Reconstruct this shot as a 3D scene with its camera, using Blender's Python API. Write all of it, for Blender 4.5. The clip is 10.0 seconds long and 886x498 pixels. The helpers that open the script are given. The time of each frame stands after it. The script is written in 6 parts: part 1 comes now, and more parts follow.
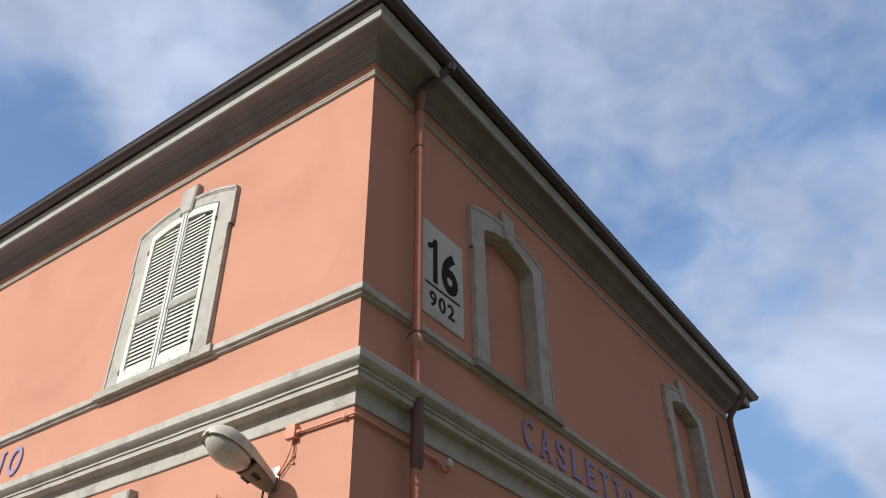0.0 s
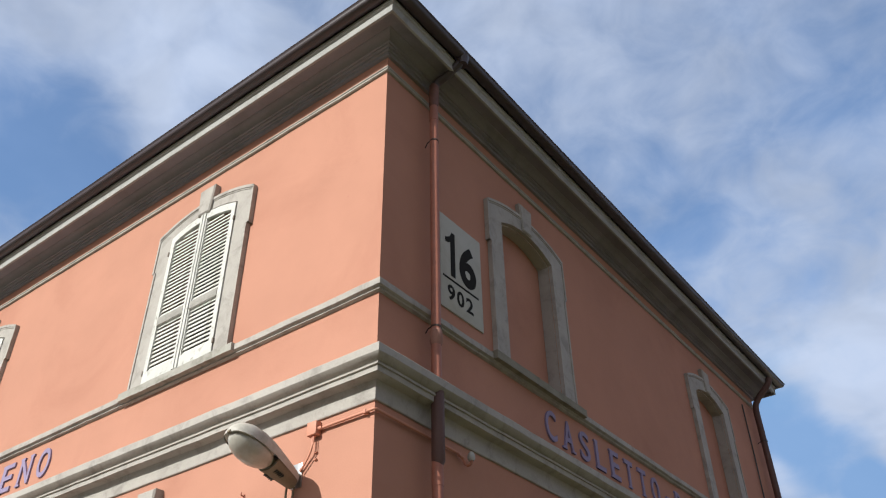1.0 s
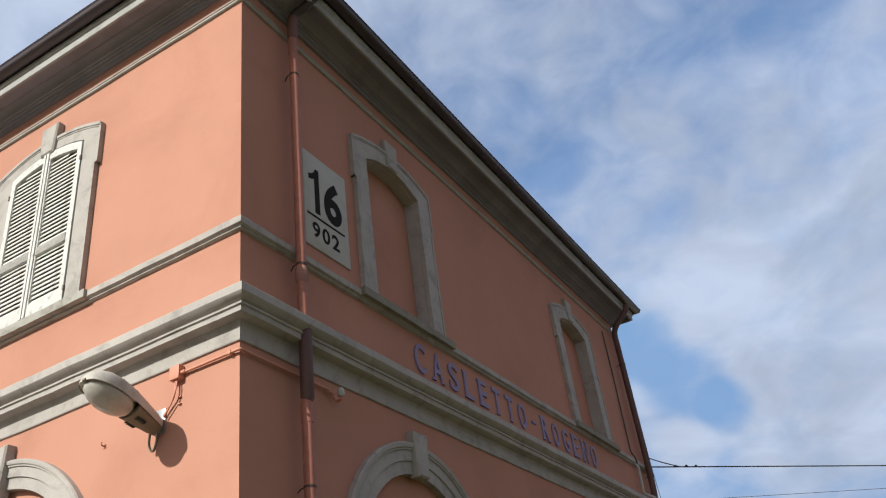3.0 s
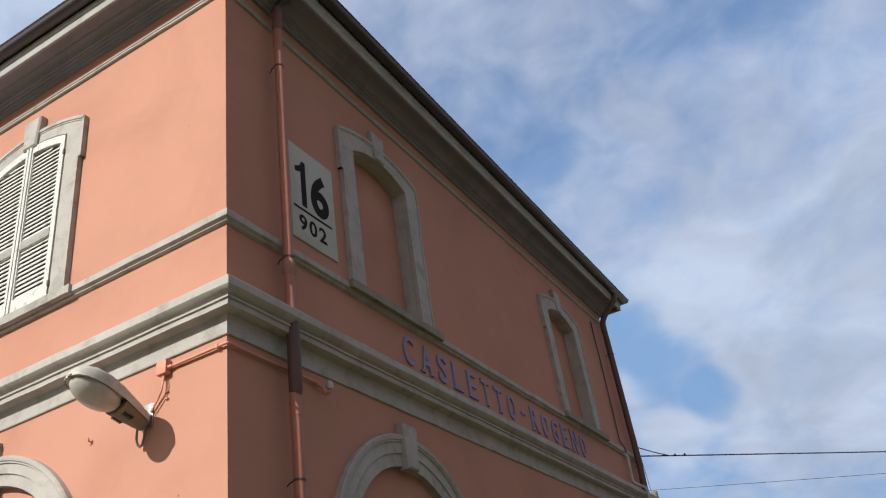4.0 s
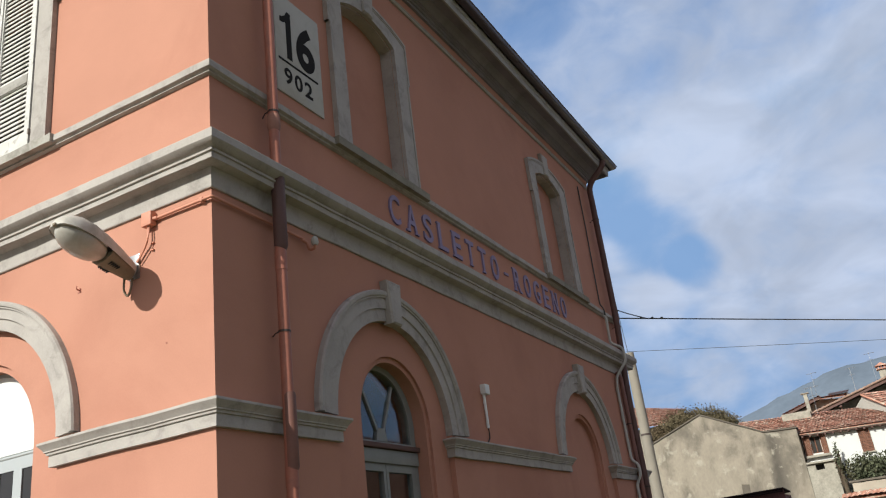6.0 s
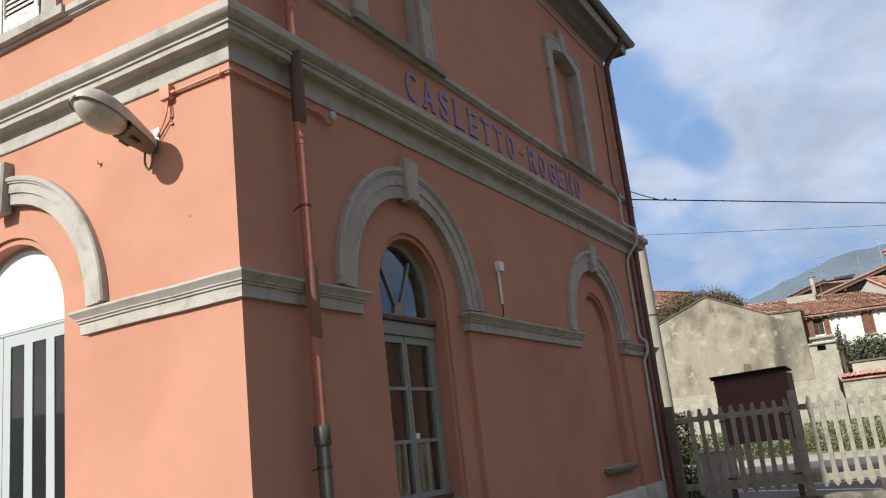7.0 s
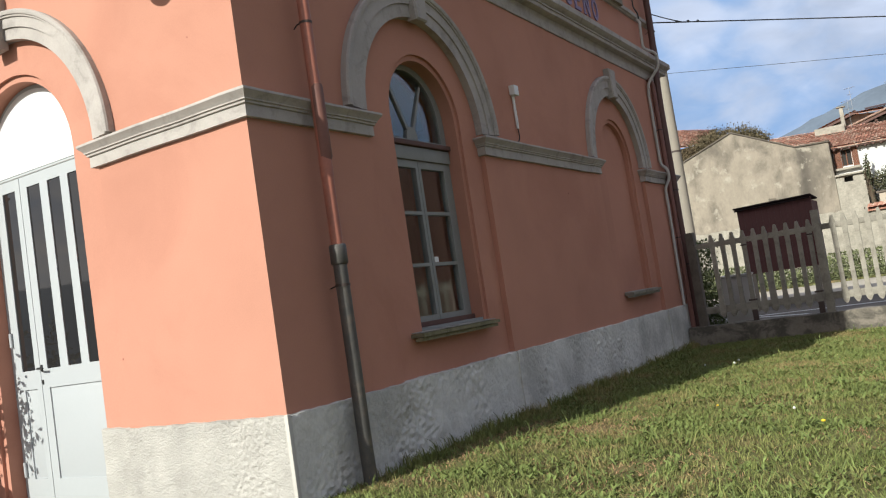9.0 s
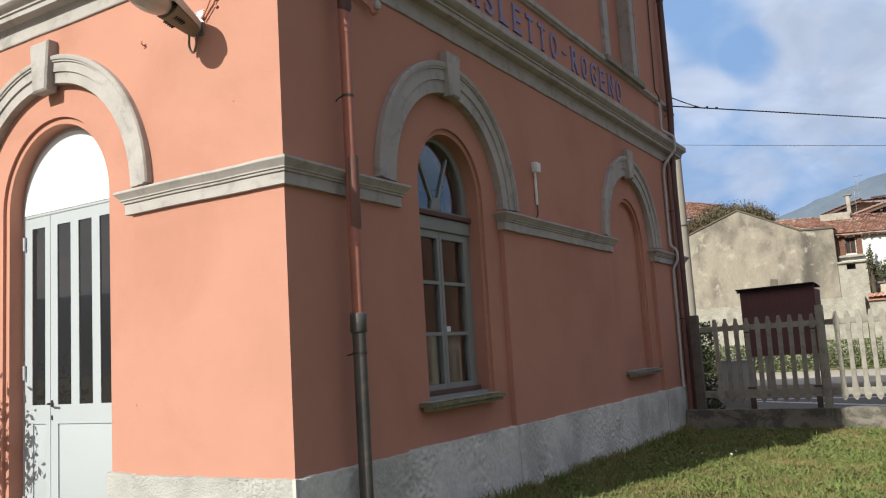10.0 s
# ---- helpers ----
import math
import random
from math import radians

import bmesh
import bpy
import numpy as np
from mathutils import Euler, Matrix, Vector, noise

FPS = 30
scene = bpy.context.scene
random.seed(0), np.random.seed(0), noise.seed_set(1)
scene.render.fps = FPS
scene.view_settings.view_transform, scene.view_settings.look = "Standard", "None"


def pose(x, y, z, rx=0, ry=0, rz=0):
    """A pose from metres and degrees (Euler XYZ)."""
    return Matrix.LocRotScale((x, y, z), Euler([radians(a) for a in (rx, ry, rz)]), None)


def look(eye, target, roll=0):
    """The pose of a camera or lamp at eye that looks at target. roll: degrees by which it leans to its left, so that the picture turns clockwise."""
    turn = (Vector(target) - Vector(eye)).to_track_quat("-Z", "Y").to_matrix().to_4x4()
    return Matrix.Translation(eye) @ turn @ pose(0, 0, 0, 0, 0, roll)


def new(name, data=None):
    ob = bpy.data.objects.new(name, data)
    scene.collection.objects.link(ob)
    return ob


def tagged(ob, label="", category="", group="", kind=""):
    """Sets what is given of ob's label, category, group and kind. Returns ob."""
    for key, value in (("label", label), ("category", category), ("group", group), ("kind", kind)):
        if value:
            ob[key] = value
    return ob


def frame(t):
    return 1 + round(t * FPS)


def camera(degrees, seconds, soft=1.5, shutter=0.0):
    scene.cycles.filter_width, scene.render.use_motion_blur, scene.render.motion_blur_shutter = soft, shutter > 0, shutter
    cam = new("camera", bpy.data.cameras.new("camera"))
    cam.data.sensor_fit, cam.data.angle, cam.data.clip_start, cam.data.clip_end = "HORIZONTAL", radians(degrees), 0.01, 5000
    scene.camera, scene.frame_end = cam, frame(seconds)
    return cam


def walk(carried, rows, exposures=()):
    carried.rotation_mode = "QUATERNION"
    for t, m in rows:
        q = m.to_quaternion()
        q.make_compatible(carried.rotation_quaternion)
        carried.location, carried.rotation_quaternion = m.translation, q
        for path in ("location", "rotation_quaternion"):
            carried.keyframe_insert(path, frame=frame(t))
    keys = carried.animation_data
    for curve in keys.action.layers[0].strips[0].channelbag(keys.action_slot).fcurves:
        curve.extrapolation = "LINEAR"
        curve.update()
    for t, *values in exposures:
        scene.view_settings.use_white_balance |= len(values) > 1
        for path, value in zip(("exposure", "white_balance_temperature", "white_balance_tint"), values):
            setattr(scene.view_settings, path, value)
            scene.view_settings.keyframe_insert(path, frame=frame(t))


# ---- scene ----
cam = camera(55.9, 10.0, soft=1.15)
PATH = [
    (0, (3.453, -3.876, 1.432), (2.534, -2.562, 2.627), -0.6),
    (0.5, (3.485, -3.903, 1.412), (2.515, -2.623, 2.603), 0.1),
    (1, (3.478, -3.853, 1.434), (2.513, -2.562, 2.618), -1.0),
    (1.5, (3.47, -3.793, 1.444), (2.616, -2.365, 2.553), -5.1),
    (2, (3.48, -3.781, 1.42), (2.689, -2.281, 2.481), -7.2),
    (3.5, (3.477, -3.782, 1.411), (2.723, -2.251, 2.453), -8.6),
    (4, (3.472, -3.762, 1.417), (2.728, -2.216, 2.445), -9.2),
    (4.5, (3.481, -3.759, 1.415), (2.743, -2.204, 2.433), -9.3),
    (5, (3.478, -3.769, 1.432), (2.753, -2.212, 2.456), -8.8),
    (5.5, (3.473, -3.771, 1.414), (2.756, -2.204, 2.43), -8.5),
    (6, (3.485, -3.737, 1.395), (2.658, -2.07, 2.129), -7.4),
    (6.2, (3.487, -3.74, 1.375), (2.637, -2.055, 2.037), -7.3),
    (7.3, (3.41, -3.796, 1.322), (2.469, -2.087, 1.764), -5.9),
    (7.5, (3.406, -3.769, 1.289), (2.445, -2.07, 1.726), -5.5),
    (8, (3.399, -3.65, 1.106), (2.402, -1.964, 1.509), -6.1),
    (8.5, (3.404, -3.611, 1.016), (2.361, -1.915, 1.204), -8.3),
    (9, (3.402, -3.65, 1.105), (2.375, -1.94, 1.243), -8.6),
    (9.5, (3.39, -3.752, 1.238), (2.355, -2.051, 1.425), -7.6),
    (10, (3.379, -3.848, 1.304), (2.369, -2.14, 1.552), -3.5),
]
walk(cam, [(t, look(eye, target, roll)) for t, eye, target, roll in PATH],
     exposures=[(0.0, 0.25, 6350, 10), (2.0, 0.23, 6450, 10), (3.5, 0.21, 6500, 10), (6.0, 0.22, 6500, 10), (7.5, 0.40, 6500, 10), (8.5, 0.43, 6500, 10), (9.0, 0.45, 6500, 10), (10.0, 0.37, 6500, 10)])

# ---- light ----
SUN_WAY = Vector((0.252, 1.0, -0.635))          # the way the sunlight travels
world = bpy.data.worlds.new("world")
scene.world = world
world.use_nodes = True
wt = world.node_tree
wt.nodes.clear()


def node(tree, kind, **values):
    n = tree.nodes.new(kind)
    for k, v in values.items():
        if k in n.inputs:
            n.inputs[k].default_value = v
    return n


def link(tree, a, b):
    tree.links.new(a, b)


sky = node(wt, "ShaderNodeTexSky")
sky.sky_type, sky.sun_disc = "NISHITA", False
sky.sun_elevation, sky.sun_rotation = radians(31.7), math.pi + 0.2355
sky.air_density, sky.dust_density, sky.ozone_density = 1.0, 0.6, 1.5
CLOUD, HAZE, SUNHAZE = (0.43, 0.495, 0.625, 1), (0.30, 0.282, 0.30, 1), (0.90, 0.84, 0.78, 1)
dim = node(wt, "ShaderNodeVectorMath")
dim.operation = "MULTIPLY"
dim.inputs[1].default_value = (0.105, 0.140, 0.165)
link(wt, sky.outputs[0], dim.inputs[0])
where = node(wt, "ShaderNodeTexCoord")
apart = node(wt, "ShaderNodeSeparateXYZ")
link(wt, where.outputs["Generated"], apart.inputs[0])
lift = node(wt, "ShaderNodeMath")
lift.operation, lift.inputs[1].default_value = "ADD", 0.55
link(wt, apart.outputs["Z"], lift.inputs[0])
low = node(wt, "ShaderNodeMath")
low.operation, low.inputs[1].default_value = "MAXIMUM", 0.05
link(wt, lift.outputs[0], low.inputs[0])
flat = node(wt, "ShaderNodeVectorMath")
flat.operation = "DIVIDE"
link(wt, where.outputs["Generated"], flat.inputs[0])
spread = node(wt, "ShaderNodeCombineXYZ")
for i in range(3):
    link(wt, low.outputs[0], spread.inputs[i])
link(wt, spread.outputs[0], flat.inputs[1])
shift = node(wt, "ShaderNodeVectorMath")
shift.operation = "ADD"
shift.inputs[1].default_value = (5.6, 2.9, 0.4)
link(wt, flat.outputs[0], shift.inputs[0])
broad = node(wt, "ShaderNodeTexNoise", Scale=2.6, Detail=4.0, Roughness=0.5, Distortion=0.3)
fine = node(wt, "ShaderNodeTexNoise", Scale=15.0, Detail=5.0, Roughness=0.55, Distortion=0.4)
for n in (broad, fine):
    link(wt, shift.outputs[0], n.inputs["Vector"])
both = node(wt, "ShaderNodeMix", Factor=0.38)
link(wt, broad.outputs[0], both.inputs["A"])
link(wt, fine.outputs[0], both.inputs["B"])
density = both.outputs[0]
# openings (positive) and thicker banks (negative) in the cloud: direction, inner and outer radius in degrees, amount
CLOUDS = (((-0.735, 0.27, 0.615), 1.0, 7.5, 0.28), ((-0.605, 0.304, 0.736), 2.0, 11.0, -0.10),
          ((-0.215, 0.897, 0.385), 0.4, 3.2, 0.20), ((-0.180, 0.925, 0.335), 0.8, 3.4, 0.24), ((-0.150, 0.942, 0.303), 0.4, 2.2, 0.22),
          ((-0.115, 0.905, 0.405), 1.5, 7.0, -0.10), ((-0.085, 0.965, 0.25), 1.0, 6.0, -0.08), ((-0.205, 0.942, 0.268), 0.4, 2.6, -0.16),
          ((-0.225, 0.957, 0.18), 2.0, 7.0, 0.20), ((-0.164, 0.971, 0.172), 0.3, 2.4, -0.22), ((-0.10, 0.985, 0.12), 2.0, 8.0, 0.12),
          ((-0.247, 0.729, 0.639), 0.5, 3.5, 0.05), ((-0.225, 0.780, 0.585), 0.5, 3.0, 0.07), ((-0.150, 0.745, 0.650), 0.5, 3.5, 0.04),
          ((-0.010, 0.765, 0.645), 0.5, 4.0, 0.03), ((-0.06, 0.86, 0.50), 2.0, 12.0, -0.06))
for way, inner, outer, thin in CLOUDS:
    toward = node(wt, "ShaderNodeVectorMath")
    toward.operation = "DOT_PRODUCT"
    toward.inputs[1].default_value = Vector(way).normalized()
    link(wt, where.outputs["Generated"], toward.inputs[0])
    gap = node(wt, "ShaderNodeMapRange")
    gap.interpolation_type = "SMOOTHSTEP"
    for k, v in zip(range(1, 5), (math.cos(radians(outer)), math.cos(radians(inner)), 0.0, thin)):
        gap.inputs[k].default_value = v
    link(wt, toward.outputs["Value"], gap.inputs[0])
    less = node(wt, "ShaderNodeMath")
    less.operation = "SUBTRACT"
    link(wt, density, less.inputs[0])
    link(wt, gap.outputs[0], less.inputs[1])
    density = less.outputs[0]
veil = node(wt, "ShaderNodeMapRange")
veil.interpolation_type = "SMOOTHSTEP"
for k, v in zip(range(1, 5), (0.24, 0.64, 0.14, 0.97)):
    veil.inputs[k].default_value = v
link(wt, density, veil.inputs[0])
cover = node(wt, "ShaderNodeMix")
cover.data_type = "RGBA"
link(wt, veil.outputs[0], cover.inputs["Factor"])
cap = node(wt, "ShaderNodeVectorMath")
cap.operation = "MINIMUM"
cap.inputs[1].default_value = (0.165, 0.315, 0.57)
link(wt, dim.outputs[0], cap.inputs[0])
link(wt, cap.outputs[0], cover.inputs[6])
sunward = node(wt, "ShaderNodeVectorMath")
sunward.operation = "DOT_PRODUCT"
sunward.inputs[1].default_value = (0.62, -0.78, 0.0)
link(wt, where.outputs["Generated"], sunward.inputs[0])
eastward = node(wt, "ShaderNodeMapRange")
eastward.interpolation_type = "SMOOTHSTEP"
for k, v in zip(range(1, 5), (-0.35, 0.55, 0.0, 1.0)):
    eastward.inputs[k].default_value = v
link(wt, sunward.outputs["Value"], eastward.inputs[0])
cloud = node(wt, "ShaderNodeMix")
cloud.data_type = "RGBA"
cloud.inputs[6].default_value, cloud.inputs[7].default_value = CLOUD, HAZE
link(wt, eastward.outputs[0], cloud.inputs["Factor"])
billow = node(wt, "ShaderNodeTexNoise", Scale=7.0, Detail=4.0, Roughness=0.55, Distortion=0.5)
link(wt, shift.outputs[0], billow.inputs["Vector"])
puff = node(wt, "ShaderNodeMapRange")
for k, v in zip(range(1, 5), (0.35, 0.68, 0.88, 1.16)):
    puff.inputs[k].default_value = v
link(wt, billow.outputs[0], puff.inputs[0])
shaded = node(wt, "ShaderNodeVectorMath")
shaded.operation = "SCALE"
link(wt, cloud.outputs[2], shaded.inputs[0])
link(wt, puff.outputs[0], shaded.inputs["Scale"])
southward = node(wt, "ShaderNodeVectorMath")
southward.operation = "DOT_PRODUCT"
southward.inputs[1].default_value = (-0.28, -0.93, 0.24)
link(wt, where.outputs["Generated"], southward.inputs[0])
sunlit = node(wt, "ShaderNodeMapRange")
sunlit.interpolation_type = "SMOOTHSTEP"
for k, v in zip(range(1, 5), (0.1, 0.9, 0.0, 1.0)):
    sunlit.inputs[k].default_value = v
link(wt, southward.outputs["Value"], sunlit.inputs[0])
bright = node(wt, "ShaderNodeMix")
bright.data_type = "RGBA"
bright.inputs[7].default_value = SUNHAZE
link(wt, sunlit.outputs[0], bright.inputs["Factor"])
link(wt, shaded.outputs[0], bright.inputs[6])
link(wt, bright.outputs[2], cover.inputs[7])
back = node(wt, "ShaderNodeBackground", Strength=1.0)
link(wt, cover.outputs[2], back.inputs[0])
link(wt, back.outputs[0], node(wt, "ShaderNodeOutputWorld").inputs[0])

sun = new("sun", bpy.data.lights.new("sun", "SUN"))
sun.data.energy, sun.data.angle, sun.data.color = 5.0, radians(0.6), (0.985, 0.985, 0.885)
sun.matrix_world = look((-4.0, -16.0, 12.0), Vector((-4.0, -16.0, 12.0)) + SUN_WAY)

# ---- materials ----


def surface(name, colour, rough=0.8, vary=0.12, scale=2.0, grain=60.0, bump=0.15, stain=None, stain_scale=1.2, stain_amount=0.0,
            metal=0.0, spec=0.4, warp=0.6, island=0.0, obj_random=0.0, stretch=(1, 1, 1), edges=(0.45, 0.7), bleach=None, pebble=0.0, patchy=0.0, streak=None):
    """A surface with broad and fine variation, optional stains of another colour, and fine relief."""
    m = bpy.data.materials.new(name)
    m.use_nodes = True
    t = m.node_tree
    b = t.nodes["Principled BSDF"]
    b.inputs["Roughness"].default_value, b.inputs["Metallic"].default_value = rough, metal
    b.inputs["Specular IOR Level"].default_value = spec
    tc = node(t, "ShaderNodeTexCoord")
    mp = node(t, "ShaderNodeMapping")
    mp.inputs["Scale"].default_value = stretch
    link(t, tc.outputs["Object"], mp.inputs[0])
    big = node(t, "ShaderNodeTexNoise", Scale=scale, Detail=4.0, Roughness=0.6)
    small = node(t, "ShaderNodeTexNoise", Scale=grain, Detail=3.0, Roughness=0.65)
    for n in (big, small):
        link(t, mp.outputs[0], n.inputs["Vector"])
    mix = node(t, "ShaderNodeMix", Factor=0.35)
    link(t, big.outputs[0], mix.inputs["A"])
    link(t, small.outputs[0], mix.inputs["B"])
    span = node(t, "ShaderNodeMapRange")
    for k, v in zip(range(1, 5), (0.3, 0.7, 1 - vary, 1 + vary)):
        span.inputs[k].default_value = v
    link(t, mix.outputs[0], span.inputs[0])
    value = span.outputs[0]
    for amount, source in ((island, ("ShaderNodeNewGeometry", "Random Per Island")), (obj_random, ("ShaderNodeObjectInfo", "Random"))):
        if amount:
            g = node(t, source[0])
            r = node(t, "ShaderNodeMapRange")
            for k, v in zip(range(1, 5), (0, 1, 1 - amount, 1 + amount)):
                r.inputs[k].default_value = v
            link(t, g.outputs[source[1]], r.inputs[0])
            mul = node(t, "ShaderNodeMath")
            mul.operation = "MULTIPLY"
            link(t, value, mul.inputs[0])
            link(t, r.outputs[0], mul.inputs[1])
            value = mul.outputs[0]
    base = node(t, "ShaderNodeRGB")
    base.outputs[0].default_value = (*colour, 1)
    col = base.outputs[0]
    if stain:
        sn = node(t, "ShaderNodeTexNoise", Scale=stain_scale, Detail=6.0, Roughness=0.65, Distortion=warp)
        link(t, mp.outputs[0], sn.inputs["Vector"])
        edge = node(t, "ShaderNodeMapRange")
        edge.interpolation_type = "SMOOTHSTEP"
        for k, v in zip(range(1, 5), (*edges, 0, stain_amount)):
            edge.inputs[k].default_value = v
        link(t, sn.outputs[0], edge.inputs[0])
        sm = node(t, "ShaderNodeMix")
        sm.data_type = "RGBA"
        link(t, edge.outputs[0], sm.inputs["Factor"])
        link(t, col, sm.inputs[6])
        sm.inputs[7].default_value = (*stain, 1)
        col = sm.outputs[2]
    if streak:
        at, wide, shade = streak                       # a damp streak that runs down at one place along the wall
        sx = node(t, "ShaderNodeSeparateXYZ")
        link(t, tc.outputs["Object"], sx.inputs[0])
        wob = node(t, "ShaderNodeMath")
        wob.operation = "MULTIPLY_ADD"
        wob.inputs[1].default_value, wob.inputs[2].default_value = 0.9, -at - 0.45
        link(t, sn.outputs[0], wob.inputs[0])
        off = node(t, "ShaderNodeMath")
        off.operation = "ADD"
        link(t, sx.outputs["X"], off.inputs[0])
        link(t, wob.outputs[0], off.inputs[1])
        far = node(t, "ShaderNodeMath")
        far.operation = "ABSOLUTE"
        link(t, off.outputs[0], far.inputs[0])
        se = node(t, "ShaderNodeMapRange")
        se.interpolation_type = "SMOOTHSTEP"
        for k, v in zip(range(1, 5), (0.0, wide, 0.85, 0.0)):
            se.inputs[k].default_value = v
        link(t, far.outputs[0], se.inputs[0])
        st = node(t, "ShaderNodeMix")
        st.data_type = "RGBA"
        link(t, se.outputs[0], st.inputs["Factor"])
        link(t, col, st.inputs[6])
        st.inputs[7].default_value = (*shade, 1)
        col = st.outputs[2]
    if bleach:
        pn = node(t, "ShaderNodeTexNoise", Scale=1.7, Detail=5.0, Roughness=0.6, Distortion=0.2)
        link(t, tc.outputs["Object"], pn.inputs["Vector"])
        pe = node(t, "ShaderNodeMapRange")
        pe.interpolation_type = "SMOOTHSTEP"
        for k, v in zip(range(1, 5), (0.56, 0.68, 0, 0.8)):
            pe.inputs[k].default_value = v
        link(t, pn.outputs[0], pe.inputs[0])
        pm = node(t, "ShaderNodeMix")
        pm.data_type = "RGBA"
        link(t, pe.outputs[0], pm.inputs["Factor"])
        link(t, col, pm.inputs[6])
        pm.inputs[7].default_value = (*bleach, 1)
        col = pm.outputs[2]
    tint = node(t, "ShaderNodeVectorMath")
    tint.operation = "SCALE"
    link(t, col, tint.inputs[0])
    link(t, value, tint.inputs["Scale"])
    link(t, tint.outputs[0], b.inputs["Base Color"])
    if bump:
        bp = node(t, "ShaderNodeBump", Strength=bump, Distance=0.01)
        link(t, mix.outputs[0], bp.inputs["Height"])
        link(t, bp.outputs[0], b.inputs["Normal"])
        if pebble:
            grit = node(t, "ShaderNodeTexNoise", Scale=pebble, Detail=4.0, Roughness=0.6)
            link(t, tc.outputs["Object"], grit.inputs["Vector"])
            gb = node(t, "ShaderNodeBump", Strength=0.9, Distance=0.014)
            if patchy:                                  # rough in some places, trowelled smooth in others
                where = node(t, "ShaderNodeTexNoise", Scale=1.9, Detail=3.0, Roughness=0.55)
                link(t, tc.outputs["Object"], where.inputs["Vector"])
                much = node(t, "ShaderNodeMapRange")
                for k, v in zip(range(1, 5), (0.40, 0.58, patchy, 1.0)):
                    much.inputs[k].default_value = v
                link(t, where.outputs[0], much.inputs[0])
                link(t, much.outputs[0], gb.inputs["Strength"])
            link(t, grit.outputs[0], gb.inputs["Height"])
            link(t, bp.outputs[0], gb.inputs["Normal"])
            link(t, gb.outputs[0], b.inputs["Normal"])
    return m


def glass(name, tint=(0.9, 0.95, 0.95)):
    m = bpy.data.materials.new(name)
    m.use_nodes = True
    b = m.node_tree.nodes["Principled BSDF"]
    b.inputs["Base Color"].default_value = (*tint, 1)
    b.inputs["Roughness"].default_value, b.inputs["Transmission Weight"].default_value, b.inputs["IOR"].default_value = 0.03, 1.0, 1.45
    return m


ORANGE = surface("orange_plaster", (0.440, 0.216, 0.156), 0.9, 0.08, 1.1, 90, 0.14, (0.394, 0.185, 0.133), 0.7, 0.8, spec=0.15)
GREY = surface("grey_trim_paint", (0.368, 0.338, 0.316), 0.8, 0.14, 2.5, 70, 0.3, (0.235, 0.215, 0.20), 5.5, 0.7, spec=0.2, edges=(0.46, 0.70))
# shaded east plinth: colour raised to stand in for light bounced off the ground
PLINTHEAST = surface("east_plinth_lightened", (0.57, 0.56, 0.53), 0.95, 0.2, 6, 45, 0.5, (0.385, 0.375, 0.35), 1.5, 0.85, spec=0.1, edges=(0.47, 0.62), warp=0.1, pebble=24, patchy=0.35)
STRIP = surface("smooth_render_strip", (0.45, 0.43, 0.395), 0.9, 0.08, 6, 80, 0.15, (0.42, 0.40, 0.37), 5, 0.5, spec=0.1)
# two tones of sill stone: sun and shade are partly put into the colour
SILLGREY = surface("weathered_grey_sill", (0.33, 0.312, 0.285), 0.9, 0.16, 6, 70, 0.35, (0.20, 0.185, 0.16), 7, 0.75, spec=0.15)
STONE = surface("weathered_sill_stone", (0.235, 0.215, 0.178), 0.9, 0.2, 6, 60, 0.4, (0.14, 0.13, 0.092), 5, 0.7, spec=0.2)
ROUGHCAST = surface("roughcast_plinth", (0.41, 0.395, 0.365), 0.95, 0.16, 5, 120, 0.4, (0.33, 0.318, 0.295), 1.9, 0.75, spec=0.1, pebble=85)
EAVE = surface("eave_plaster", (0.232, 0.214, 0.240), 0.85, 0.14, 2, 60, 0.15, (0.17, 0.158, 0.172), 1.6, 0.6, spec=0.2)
FASCIA = surface("fascia_paint", (0.345, 0.332, 0.325), 0.85, 0.14, 3, 60, 0.2, (0.24, 0.23, 0.225), 5, 0.6, spec=0.2)
GUTTER = surface("dark_gutter_metal", (0.052, 0.037, 0.044), 0.4, 0.15, 3, 40, 0.05, spec=0.5)
PIPE = surface("red_painted_pipe", (0.348, 0.131, 0.091), 0.5, 0.14, 4, 50, 0.06, (0.244, 0.104, 0.078), 5, 0.6)
IRON = surface("grey_iron_pipe", (0.087, 0.083, 0.078), 0.5, 0.2, 6, 50, 0.1, (0.165, 0.131, 0.104), 7, 0.6, metal=0.3)
CLAMP = surface("rusty_clamp", (0.052, 0.035, 0.030), 0.6, 0.2, 20, 90, 0.1)
HINGEIRON = surface("rusty_painted_iron", (0.16, 0.12, 0.10), 0.7, 0.3, 20, 90, 0.2, (0.36, 0.34, 0.32), 18, 0.6)
WHITEWOOD = surface("worn_white_wood", (0.53, 0.52, 0.50), 0.8, 0.12, 6, 80, 0.25, (0.26, 0.235, 0.21), 14, 0.8, edges=(0.53, 0.70), spec=0.2)
RAILWOOD = surface("weathered_grey_wood", (0.31, 0.295, 0.275), 0.85, 0.2, 8, 90, 0.3, (0.20, 0.185, 0.17), 16, 0.7, spec=0.15)
DOORWHITE = surface("white_door_metal", (0.365, 0.385, 0.40), 0.45, 0.03, 2, 40, 0.02)
DOORTOP = surface("white_top_panel", (0.66, 0.67, 0.67), 0.5, 0.02, 2, 40, 0.02)
FRAMEGREY = surface("grey_window_paint", (0.222, 0.226, 0.216), 0.6, 0.1, 6, 60, 0.1)
DARKWOOD = surface("dark_drip_wood", (0.10, 0.05, 0.04), 0.7, 0.2, 8, 60, 0.2)
